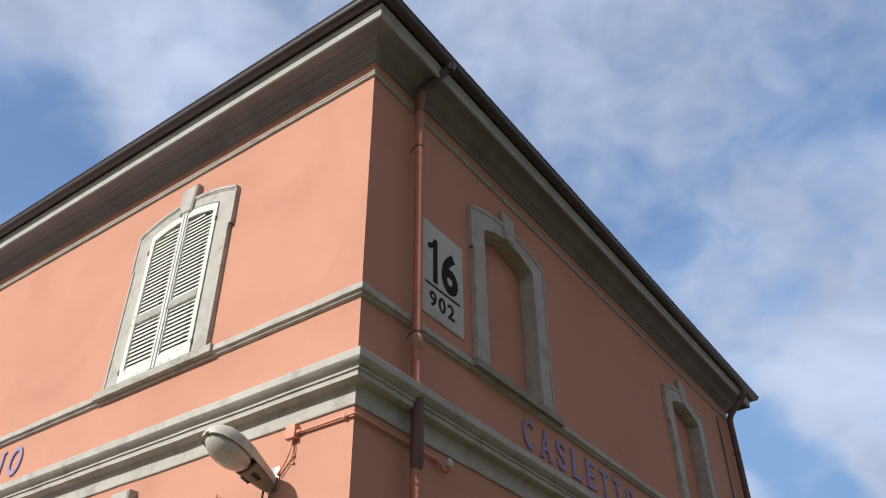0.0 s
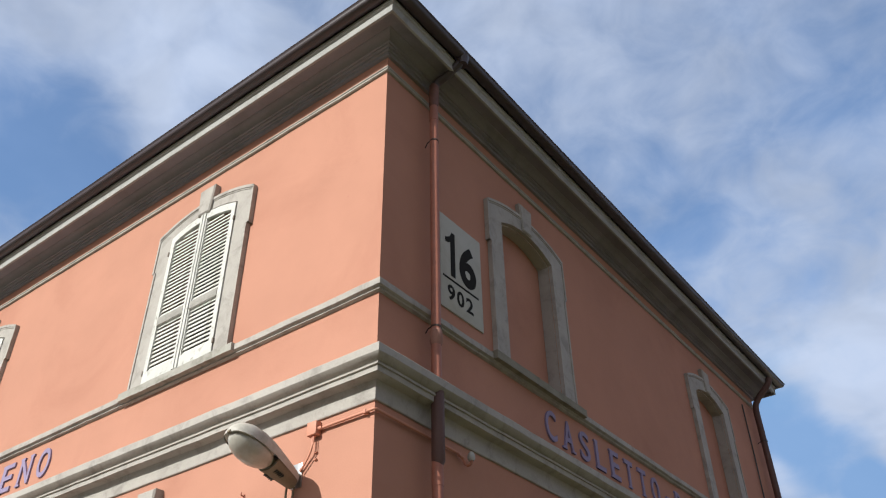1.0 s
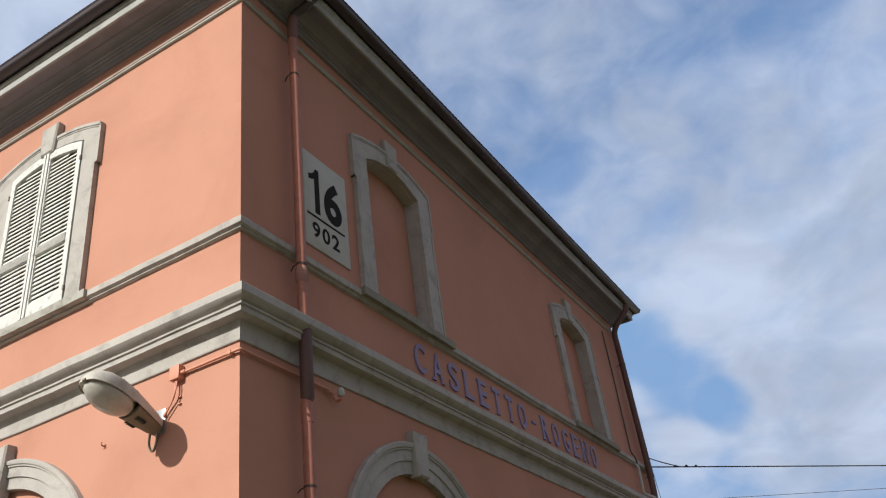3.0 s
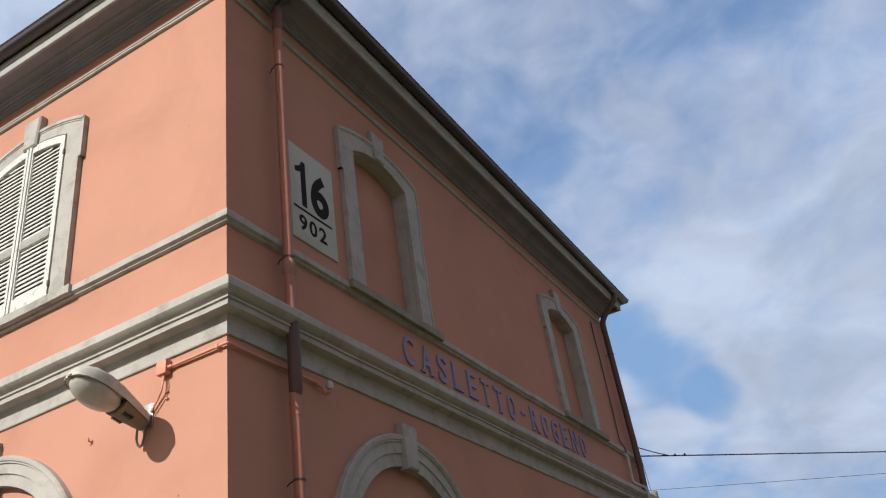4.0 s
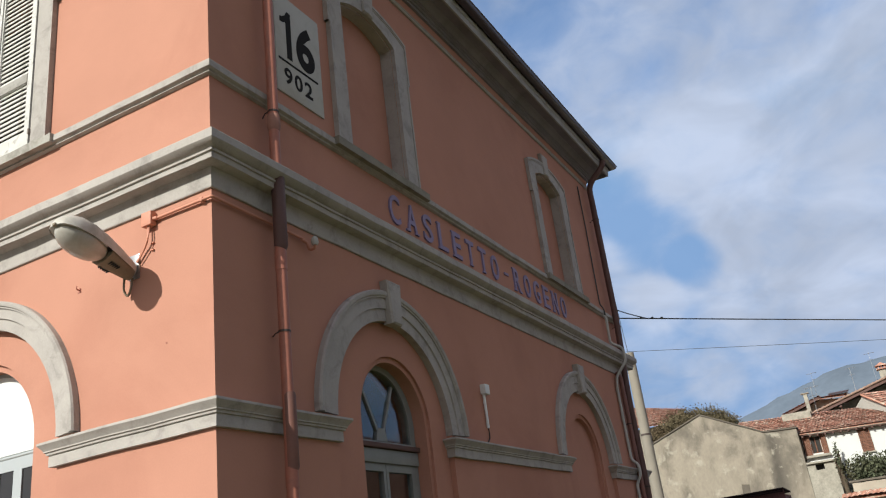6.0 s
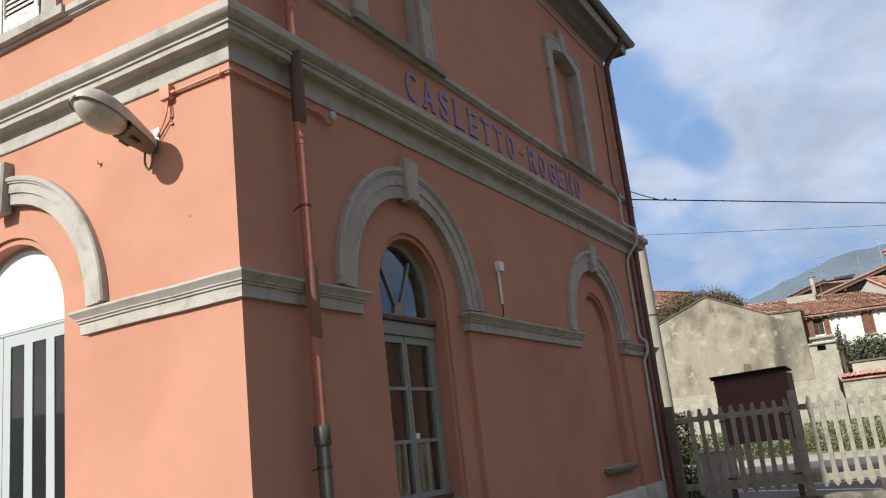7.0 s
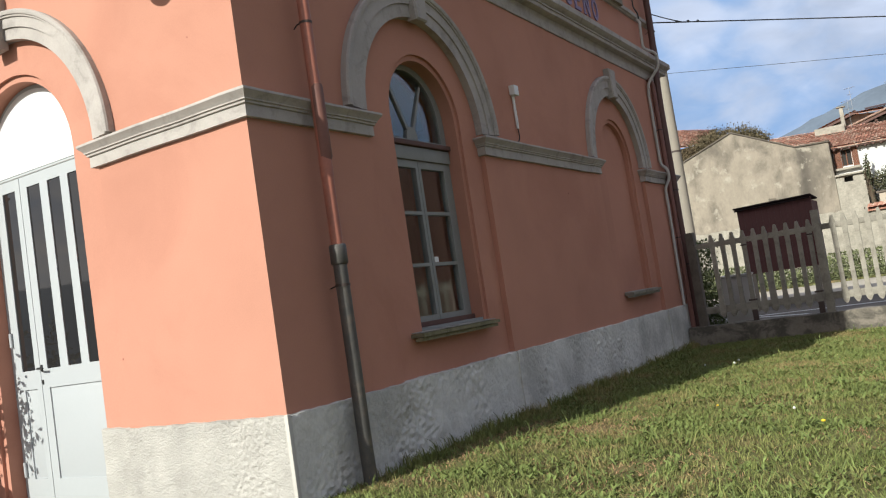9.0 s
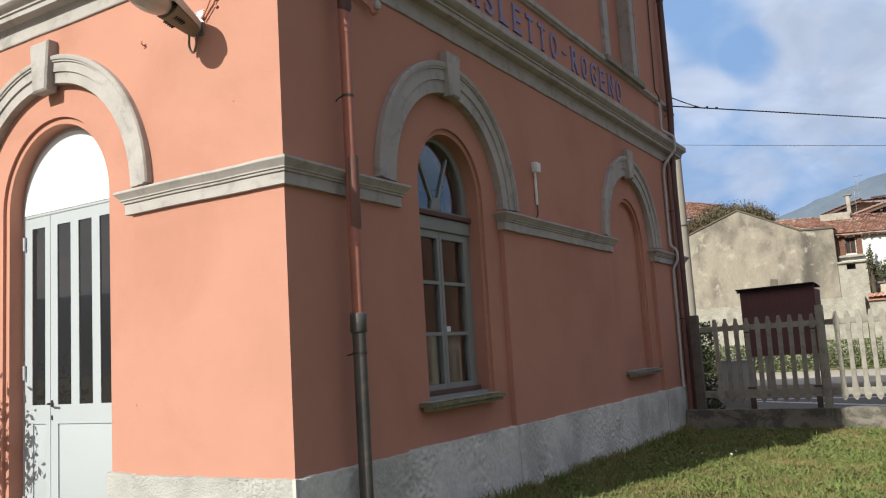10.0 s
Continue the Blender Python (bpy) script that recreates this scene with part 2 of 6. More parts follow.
STEEL = surface("galvanised_steel", (0.45, 0.45, 0.46), 0.35, 0.1, 8, 60, 0.03, metal=0.9)
HANDLE = surface("dark_handle_metal", (0.06, 0.06, 0.06), 0.35, 0.1, 8, 60, 0.02, metal=0.7)
LAMPSHELL = surface("lamp_housing", (0.47, 0.44, 0.41), 0.55, 0.08, 5, 60, 0.05, (0.304, 0.278, 0.235), 6, 0.7)
LAMPUNDER = surface("lamp_underside", (0.21, 0.165, 0.115), 0.7, 0.2, 8, 60, 0.1)
BLUE = surface("blue_letter_paint", (0.235, 0.19, 0.31), 0.7, 0.1, 6, 60, 0.08)
SIGNWHITE = surface("sign_white", (0.435, 0.418, 0.383), 0.8, 0.06, 3, 70, 0.08, (0.348, 0.322, 0.278), 3, 0.6)
SIGNBLACK = surface("sign_black", (0.022, 0.020, 0.020), 0.9, 0.1, 5, 60, 0.05, spec=0.1)
PLASTIC = surface("white_plastic", (0.652, 0.652, 0.644), 0.5, 0.03, 5, 60, 0.02)
CONCRETE = surface("fence_concrete", (0.27, 0.25, 0.212), 0.95, 0.22, 5, 70, 0.4, (0.165, 0.145, 0.118), 7, 0.8, edges=(0.45, 0.68), obj_random=0.12)
KERBCON = surface("fence_base_concrete", (0.20, 0.175, 0.145), 0.95, 0.3, 2.5, 40, 0.5, (0.075, 0.07, 0.058), 3.2, 0.9, edges=(0.44, 0.60))
SOIL = surface("lawn_soil", (0.100, 0.100, 0.042), 1.0, 0.4, 3, 60, 0.6, (0.190, 0.126, 0.074), 1.6, 0.7, spec=0.05)
GRASSM = surface("grass_blades", (0.150, 0.170, 0.055), 0.75, 0.25, 1.5, 30, 0.0, (0.235, 0.185, 0.085), 1.6, 0.9, spec=0.15, island=0.32, edges=(0.46, 0.62))
WEEDM = surface("weed_leaves", (0.134, 0.170, 0.052), 0.65, 0.2, 3, 30, 0.0, spec=0.2, island=0.25)
LEAFM = surface("bush_leaves", (0.082, 0.093, 0.055), 0.75, 0.3, 1.0, 30, 0.0, (0.095, 0.065, 0.036), 0.8, 0.6, spec=0.25, island=0.5)
SHRUBM = surface("shrub_leaves", (0.085, 0.105, 0.042), 0.7, 0.2, 1.0, 30, 0.0, spec=0.15, island=0.3)
AUTUMN = surface("thinning_leaves", (0.118, 0.098, 0.060), 0.8, 0.2, 0.6, 20, 0.0, (0.125, 0.078, 0.050), 0.5, 0.7, spec=0.1, island=0.25)
LEAFLIGHT = surface("verge_leaves", (0.125, 0.140, 0.066), 0.7, 0.3, 1.0, 30, 0.0, spec=0.25, island=0.5)
BARK = surface("bark", (0.078, 0.057, 0.039), 0.95, 0.3, 8, 60, 0.6)
ASPHALT = surface("asphalt", (0.165, 0.150, 0.135), 1.0, 0.12, 1.5, 80, 0.3, spec=0.0)
ROADPAINT = surface("road_paint", (0.522, 0.522, 0.505), 0.8, 0.1, 5, 60, 0.1)
PAVING = surface("pale_pavement", (0.37, 0.325, 0.265), 0.95, 0.12, 2, 60, 0.2)
PLATFORM = surface("platform_concrete", (0.25, 0.235, 0.21), 0.95, 0.12, 2, 60, 0.2)
BARNM = surface("barn_render", (0.275, 0.24, 0.195), 0.95, 0.2, 1.3, 9, 0.2, (0.125, 0.110, 0.092), 0.62, 0.85, spec=0.1, edges=(0.43, 0.64), warp=0.3, stretch=(1, 1, 0.6), bleach=(0.35, 0.32, 0.265), streak=(-1.62, 0.55, (0.085, 0.076, 0.066)))
RUBBLE = surface("rubble_wall", (0.31, 0.287, 0.243), 0.95, 0.25, 3, 12, 0.6, (0.235, 0.217, 0.183), 2.4, 0.8, spec=0.1)
COPING = surface("dark_coping", (0.113, 0.096, 0.078), 0.9, 0.2, 4, 40, 0.3)
TILEM = surface("clay_roof_tile", (0.37, 0.18, 0.13), 0.9, 0.2, 2, 30, 0.2, (0.54, 0.43, 0.345), 4.2, 0.85, island=0.32, edges=(0.51, 0.61), spec=0.1)
WHITEWALL = surface("white_house_render", (0.574, 0.574, 0.557), 0.9, 0.04, 1, 30, 0.08)
SHUTTERRED = surface("brown_shutter", (0.15, 0.062, 0.036), 0.7, 0.15, 5, 50, 0.1)
HUTM = surface("dark_red_boards", (0.105, 0.050, 0.047), 0.8, 0.2, 4, 50, 0.2, spec=0.2)
HUTROOF = surface("hut_roof_felt", (0.020, 0.014, 0.014), 0.95, 0.2, 4, 50, 0.2, spec=0.05)
REFLECTWALL = surface("reflected_wall_colour", (0.25, 0.14, 0.105), 0.95, 0.12, 1.0, 40, 0.1, (0.19, 0.105, 0.08), 0.6, 0.7)
# near-black that puts the shade inside openings into the colour
DARK = surface("opening_shade_dark", (0.03, 0.028, 0.026), 0.9, 0.1, 4, 40, 0.0)
INSIDE = surface("room_plaster", (0.30, 0.215, 0.18), 0.9, 0.06, 2, 40, 0.0)
FLOORM = surface("room_floor", (0.174, 0.139, 0.113), 0.7, 0.1, 2, 40, 0.0)
# blue-grey instead of forest green: distance haze is put into the colour
HILLM = surface("hill_haze_colour", (0.135, 0.165, 0.205), 1.0, 0.15, 0.01, 0.08, 0.0, spec=0.0)
WIREM = surface("cable", (0.05, 0.05, 0.05), 0.6, 0.1, 5, 40, 0.0)
POLEM = surface("concrete_pole", (0.235, 0.21, 0.175), 0.9, 0.1, 3, 40, 0.2)
PANE = glass("window_glass")
FLOWER = surface("yellow_petals", (0.75, 0.5, 0.03), 0.6, 0.1, 5, 60, 0.0)
STRAW = surface("dry_grass", (0.29, 0.185, 0.105), 0.9, 0.2, 3, 40, 0.0, spec=0.1, island=0.5)
PUFF = surface("white_seed_head", (0.55, 0.55, 0.52), 0.9, 0.1, 5, 60, 0.0)

# ---- building tools ----
FACE_S = Matrix(((1, 0, 0, 0), (0, 0, -1, 0), (0, 1, 0, 0), (0, 0, 0, 1)))      # u along x, v up, w out of the south wall
FACE_E = Matrix(((0, 0, 1, 0), (1, 0, 0, 0), (0, 1, 0, 0), (0, 0, 0, 1)))       # u along y, v up, w out of the east wall


def smooth(me, angle=50):
    me.polygons.foreach_set("use_smooth", [True] * len(me.polygons))
    me.set_sharp_from_angle(angle=radians(angle))
    return me


def mesh_of(name, bm, material, soft=False):
    me = bpy.data.meshes.new(name)
    bm.normal_update()
    bm.to_mesh(me)
    bm.free()
    me.materials.append(material)
    return smooth(me, 50 if soft else 30)


def part(name, bm, material, parent=None, label="", soft=False):
    """Links a bmesh, or a ready mesh, as one object, under parent if there is one."""
    me = bm if isinstance(bm, bpy.types.Mesh) else mesh_of(name, bm, material, soft)
    if not me.materials:
        me.materials.append(material)
    ob = new(name, me)
    ob.parent = parent
    return tagged(ob, label) if label else ob


def thing(name, label, category, at=(0, 0, 0), group="", kind=""):
    ob = tagged(new(name), label, category, group, kind)
    ob.location = at
    ob.empty_display_size = 0.1
    bpy.context.view_layer.update()
    return ob


def box(bm, lo, hi, m=None, bevel=0.0):
    size = [b - a for a, b in zip(lo, hi)]
    mid = [(a + b) / 2 for a, b in zip(lo, hi)]
    r = bmesh.ops.create_cube(bm, size=1.0, matrix=(m or Matrix()) @ Matrix.Translation(mid) @ Matrix.Diagonal((*size, 1)))
    if bevel:
        edges = list({e for v in r["verts"] for e in v.link_edges})
        bmesh.ops.bevel(bm, geom=edges, offset=bevel, segments=2, affect="EDGES", profile=0.6)
    return bm


def cuboid(lo, hi, m=None, bevel=0.0):
    return box(bmesh.new(), lo, hi, m, bevel)


def plate(bm, loops, w0, w1, m):
    """A plate between the depths w0 and w1 with the first loop as its outline and the others as holes."""
    cu = bpy.data.curves.new("outline", "CURVE")
    cu.dimensions, cu.fill_mode, cu.extrude = "2D", "BOTH", (w1 - w0) / 2
    for loop in loops:
        sp = cu.splines.new("POLY")
        sp.points.add(len(loop) - 1)
        for p, (u, v) in zip(sp.points, loop):
            p.co = (u, v, 0, 1)
        sp.use_cyclic_u = True
    ob = bpy.data.objects.new("outline", cu)
    me = bpy.data.meshes.new_from_object(ob)
    me.transform(m @ Matrix.Translation((0, 0, (w0 + w1) / 2)))
    bm.from_mesh(me)
    bpy.data.objects.remove(ob)
    bpy.data.curves.remove(cu)
    bpy.data.meshes.remove(me)
    return bm


def rect(u0, u1, v0, v1):
    return [(u0, v0), (u1, v0), (u1, v1), (u0, v1)]


def arched(c, half, spring, bottom, r=None, n=36):
    """An opening with a round head."""
    r = r or half
    pts = [(c - half, bottom), (c + half, bottom)]
    return pts + [(c + r * math.cos(a), spring + r * math.sin(a)) for a in [math.pi * i / n for i in range(n + 1)]]


def segmental(c, half, side, rise, bottom, n=16):
    """An opening with a flat-arched head: height at the sides, and the rise in the middle."""
    r = (half * half + rise * rise) / (2 * rise)
    a0 = math.asin(half / r)
    head = [(c + r * math.sin(a), side + rise - r + r * math.cos(a)) for a in [a0 - 2 * a0 * i / n for i in range(n + 1)]]
    return [(c - half, bottom), (c + half, bottom)] + head


def arc_ring(bm, c, spring, profile, m, a0=0.0, a1=math.pi, n=48):
    """Sweeps a profile of (radius, w) along an arc."""
    rows = []
    for i in range(n + 1):
        a = a0 + (a1 - a0) * i / n
        rows.append([bm.verts.new(m @ Vector((c + r * math.cos(a), spring + r * math.sin(a), w))) for r, w in profile])
    for p, q in zip(rows, rows[1:]):
        for j in range(len(profile) - 1):
            bm.faces.new((p[j], p[j + 1], q[j + 1], q[j]))
    bm.faces.new(rows[0])
    bm.faces.new(rows[-1][::-1])
    return bm


def weathered(bm, step=0.12, amount=0.005):
    """Long mouldings cut into short lengths and set a little uneven."""
    for _ in range(8):
        long = [e for e in bm.edges if e.calc_length() > step * 2]
        if not long or len(bm.verts) > 40000:
            break
        bmesh.ops.subdivide_edges(bm, edges=long, cuts=1)
    for v in bm.verts:
        p = v.co * 3.1
        v.co.z += amount * (noise.noise(p) + 0.6 * noise.noise(p * 4.3))
        v.co.x += 0.5 * amount * noise.noise(p * 2.7 + Vector((3, 1, 7)))
        v.co.y += 0.5 * amount * noise.noise(p * 2.7 + Vector((9, 4, 2)))
    return bm


def plan_sweep(bm, pts, profile, closed=False):
    """Sweeps a profile of (offset, z) along a line in plan, outwards to its right, with mitred corners."""
    n = len(pts)
    P = [Vector(p) for p in pts]
    rows = []
    for i in range(n):
        norms = []
        for a, b in ((i - 1, i), (i, i + 1)):
            if closed or (a >= 0 and b < n):
                d = (P[b % n] - P[a % n]).normalized()
                norms.append(Vector((d.y, -d.x)))
        mitre = norms[0] if len(norms) == 1 else (norms[0] + norms[1]) / (1 + norms[0].dot(norms[1]))
        rows.append([bm.verts.new((P[i].x + mitre.x * o, P[i].y + mitre.y * o, z)) for o, z in profile])
    pairs = list(zip(rows, rows[1:])) + ([(rows[-1], rows[0])] if closed else [])
    for p, q in pairs:
        for j in range(len(profile) - 1):
            bm.faces.new((p[j], q[j], q[j + 1], p[j + 1]))
    if not closed:
        for r in (rows[0], rows[-1]):
            bm.faces.new(r)
    bmesh.ops.recalc_face_normals(bm, faces=bm.faces)
    return bm


def tube(bm, pts, r, sides=12, cap=True):
    """A round bar along a line of points."""
    P = [Vector(p) for p in pts]
    rows = []
    side = None
    for i, p in enumerate(P):
        d = (P[min(i + 1, len(P) - 1)] - P[max(i - 1, 0)]).normalized()
        if side is None:
            side = d.orthogonal().normalized()
        side = (side - d * side.dot(d)).normalized()
        up = d.cross(side)
        rr = r[i] if isinstance(r, (list, tuple)) else r
        rows.append([bm.verts.new(p + (side * math.cos(2 * math.pi * k / sides) + up * math.sin(2 * math.pi * k / sides)) * rr) for k in range(sides)])
    for a, b in zip(rows, rows[1:]):
        for k in range(sides):
            bm.faces.new((a[k], a[(k + 1) % sides], b[(k + 1) % sides], b[k]))
    if cap:
        bm.faces.new(rows[0][::-1])
        bm.faces.new(rows[-1])
    return bm


def bent(pts, r=0.05, n=5):
    """Rounds the corners of a line of points."""
    P = [Vector(p) for p in pts]
    out = [P[0]]
    for a, b, c in zip(P, P[1:], P[2:]):
        d1, d2 = min(r, (b - a).length / 2), min(r, (c - b).length / 2)
        s, e = b + (a - b).normalized() * d1, b + (c - b).normalized() * d2
        out += [s.lerp(b, t).lerp(b.lerp(e, t), t) for t in [i / n for i in range(n + 1)]]
    return out + [P[-1]]


# ---- the station building: walls ----
LENGTH, WIDTH, TOP = 13.0, 9.1, 7.56
GROUND = -0.25
DOOR_C, BAY_S = -2.34, 0.935
DOOR_O, OPEN_S, DOOR_SPRING = -2.35, 0.612, 2.632
ARCH_1, ARCH_2, BAY_E, OPEN_E = 2.10, 6.72, 0.875, 0.494
SPRING = 2.59
WINDOW_C, WINDOW_SPRING = 2.153, 2.645
WIN_S = (-2.345, -6.53)          # upper windows in the south wall
WIN_E = (2.195, 6.89)           # blind upper windows in the east wall
SHUTTER = (0.495, 6.645, 0.10, 4.96)
NICHE = (0.475, 6.54, 0.13, 4.96)
LAYERS = ((-0.05, 0.0), (-0.075, -0.05), (-0.13, -0.075), (-0.40, -0.13))

south = bmesh.new()
for i, (w0, w1) in enumerate(LAYERS):
    door_hole = (arched(DOOR_C, BAY_S, SPRING, GROUND + 0.01, 0.955), arched(DOOR_O, OPEN_S + 0.048, DOOR_SPRING, GROUND + 0.01),
                 arched(DOOR_O, OPEN_S, DOOR_SPRING, GROUND + 0.01), arched(DOOR_O, OPEN_S, DOOR_SPRING, GROUND + 0.01))[i]
    holes = [door_hole] + [segmental(c, SHUTTER[0], SHUTTER[1], SHUTTER[2], SHUTTER[3]) for c in WIN_S]
    plate(south, [rect(-LENGTH, 0.0, GROUND, TOP)] + holes, w0, w1, FACE_S)
wall_south = tagged(part("wall_south", south, ORANGE), "sunlit orange plaster wall of a railway station building", "wall", kind="structure")

east = bmesh.new()
for i, (w0, w1) in enumerate(LAYERS):
    win_hole = (arched(ARCH_1, BAY_E, SPRING, GROUND + 0.01), arched(WINDOW_C, OPEN_E + 0.045, WINDOW_SPRING, 0.93),
                arched(WINDOW_C, OPEN_E, WINDOW_SPRING, 0.93), arched(WINDOW_C, OPEN_E, WINDOW_SPRING, 0.93))[i]
    holes = [win_hole]
    if i < 3:
        holes.append((arched(ARCH_2, BAY_E, SPRING, GROUND + 0.01), arched(ARCH_2 + 0.04, 0.545, SPRING + 0.045, 0.93), arched(ARCH_2 + 0.04, 0.50, SPRING + 0.045, 0.93))[i])
        holes += [segmental(c, *NICHE) for c in WIN_E]
    plate(east, [rect(0.4, WIDTH, GROUND, TOP)] + holes, w0, w1, FACE_E)
wall_east = tagged(part("wall_east", east, ORANGE), "shaded orange plaster wall with a blind arch and blind windows", "wall", kind="structure")

for name, lo, hi in (("wall_north", (-LENGTH, WIDTH - 0.4, GROUND), (-0.4, WIDTH, TOP)), ("wall_west", (-LENGTH, 0.4, GROUND), (-LENGTH + 0.4, WIDTH - 0.4, TOP))):
    tagged(part(name, cuboid(lo, hi), ORANGE), "plain orange plaster wall", "wall", kind="structure")
tagged(part("floor", cuboid((-LENGTH + 0.4, 0.4, -0.2), (-0.4, WIDTH - 0.4, 0.12)), FLOORM), "dim reddish floor inside the station", "floor", kind="structure")
tagged(part("ceiling", cuboid((-LENGTH + 0.4, 0.4, 4.2), (-0.4, WIDTH - 0.4, 4.4)), INSIDE), "plain ceiling inside the station", "ceiling", kind="structure")
tagged(part("wall_inner", cuboid((-4.6, 0.4, 0.12), (-4.5, WIDTH - 0.4, 4.2)), INSIDE), "plain inner wall of the waiting room", "wall", kind="structure")

# ---- cornices and courses, swept round the building ----
ROUND = [(-LENGTH, 0), (0, 0), (0, WIDTH), (-LENGTH, WIDTH)]
MID = [(-0.02, 4.352), (0.0, 4.35), (0.06, 4.325), (0.174, 4.288), (0.178, 4.282), (0.178, 4.224), (0.170, 4.214), (0.154, 4.204), (0.138, 4.190), (0.122, 4.184), (0.120, 4.178), (0.128, 4.174),
       (0.128, 4.160), (0.114, 4.156), (0.112, 4.117), (0.104, 4.112), (0.034, 4.106), (0.022, 4.078), (0.018, 4.055), (0.018, 3.972), (0.014, 3.966), (-0.02, 3.963)]
STRING = [(-0.02, 4.975), (0.0, 4.972), (0.05, 4.938), (0.054, 4.933), (0.054, 4.883), (0.046, 4.877), (0.03, 4.872), (0.026, 4.866), (0.030, 4.862), (0.030, 4.856), (0.016, 4.850), (-0.02, 4.846)]
FILLET = [(-0.02, 7.300), (0.024, 7.296), (0.028, 7.290), (0.024, 7.280), (0.012, 7.274), (0.012, 7.266), (0.026, 7.262), (0.026, 7.246), (0.018, 7.240), (-0.02, 7.238)]
COVE = [(-0.02, 7.440), (0.03, 7.442), (0.034, 7.475), (0.052, 7.478), (0.056, 7.500), (0.078, 7.503), (0.082, 7.517), (0.100, 7.520), (0.106, 7.536), (0.120, 7.560), (0.140, 7.580), (0.165, 7.592),
        (0.170, 7.600), (0.225, 7.600), (0.28, 7.598), (0.282, 7.558), (0.312, 7.554), (0.315, 7.558), (0.315, 7.690), (-0.02, 7.695)]
for name, prof, mat, label in (("mid_cornice", MID, GREY, "grey moulded cornice between the two storeys"), ("string_course", STRING, GREY, "narrow grey string course under the upper windows"),
                               ("frieze_fillet", FILLET, GREY, "thin double grey fillet below the eaves")):
    tagged(part(name, weathered(plan_sweep(bmesh.new(), ROUND, prof, True)), mat), label, "trim", kind="structure")
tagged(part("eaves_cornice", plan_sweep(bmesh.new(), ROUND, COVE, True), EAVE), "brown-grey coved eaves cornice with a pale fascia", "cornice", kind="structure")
tagged(part("eaves_fascia", plan_sweep(bmesh.new(), ROUND, [(0.30, 7.546), (0.322, 7.546), (0.325, 7.550), (0.327, 7.628), (0.335, 7.634), (0.345, 7.645), (0.345, 7.686), (0.30, 7.692)], True), FASCIA),
       "pale painted fascia along the eaves", "trim", kind="structure")

IMPOST = [(-0.02, 2.575), (0.0, 2.572), (0.084, 2.556), (0.086, 2.552), (0.086, 2.54), (0.078, 2.53), (0.064, 2.515), (0.054, 2.50), (0.054, 2.492), (0.044, 2.487), (0.042, 2.474),
          (0.03, 2.47), (0.03, 2.396), (-0.02, 2.392)]
bs = DOOR_C + BAY_S
runs = ([(bs, 0.05), (bs, 0), (0, 0), (0, ARCH_1 - BAY_E), (-0.05, ARCH_1 - BAY_E)],
        [(-0.05, ARCH_1 + BAY_E), (0, ARCH_1 + BAY_E), (0, ARCH_2 - BAY_E), (-0.05, ARCH_2 - BAY_E)],
        [(-0.05, ARCH_2 + BAY_E), (0, ARCH_2 + BAY_E), (0, WIDTH), (-2.0, WIDTH)],
        [(-LENGTH + 0.2, 0), (DOOR_C - BAY_S, 0), (DOOR_C - BAY_S, 0.05)])
for run in runs:
    tagged(part("impost_moulding", weathered(plan_sweep(bmesh.new(), run, IMPOST)), GREY), "grey moulded impost course at the arch springing", "trim", group="impost mouldings", kind="structure")

# gutter: a dark half-round trough with a rolled lip
trough = [(0.336, 7.685)] + [(0.398 + 0.064 * math.cos(a), 7.736 + 0.058 * math.sin(a)) for a in [math.pi + math.pi * i / 10 for i in range(11)]]
trough += [(0.468, 7.742), (0.474, 7.750), (0.468, 7.758), (0.456, 7.754), (0.450, 7.740)]
gutter = tagged(part("gutter", plan_sweep(bmesh.new(), ROUND, trough, True), GUTTER, soft=True), "dark brown half-round metal roof gutter", "gutter", kind="structure")

# hipped tile roof
roof = bmesh.new()
ring = [roof.verts.new((x, y, 7.755)) for x, y in ((-LENGTH - 0.36, -0.36), (0.36, -0.36), (0.36, WIDTH + 0.36), (-LENGTH - 0.36, WIDTH + 0.36))]
ridge = [roof.verts.new((x, WIDTH / 2, 9.5)) for x in (-4.9, -LENGTH + 4.9)]
for f in ((ring[0], ring[1], ridge[0], ridge[1]), (ring[1], ring[2], ridge[0]), (ring[2], ring[3], ridge[1], ridge[0]), (ring[3], ring[0], ridge[1]), ring[::-1]):
    roof.faces.new(f)
tagged(part("roof", roof, TILEM), "low hipped clay tile roof", "roof", kind="structure")

# ---- arch surrounds with keystones ----


def keystone(name, face, c, parent, lo, hi, wl, wh, out):
    """A wedge that is wider above, with chamfered front edges."""
    k = bmesh.new()
    back = [(c - wl / 2, lo), (c + wl / 2, lo), (c + wh / 2, hi), (c - wh / 2, hi)]
    rows = []
    for inset, w in ((0.0, -0.01), (0.0, out - 0.014), (0.014, out)):
        mid = (lo + hi) / 2
        rows.append([k.verts.new(face @ Vector((u + (inset if u < c else -inset), v + (inset if v < mid else -inset), w))) for u, v in back])
    for a, b in zip(rows, rows[1:]):
        for j in range(4):
            k.faces.new((a[j], a[(j + 1) % 4], b[(j + 1) % 4], b[j]))
    k.faces.new(rows[-1])
    bmesh.ops.recalc_face_normals(k, faces=k.faces)
    return part(name, k, GREY, parent)


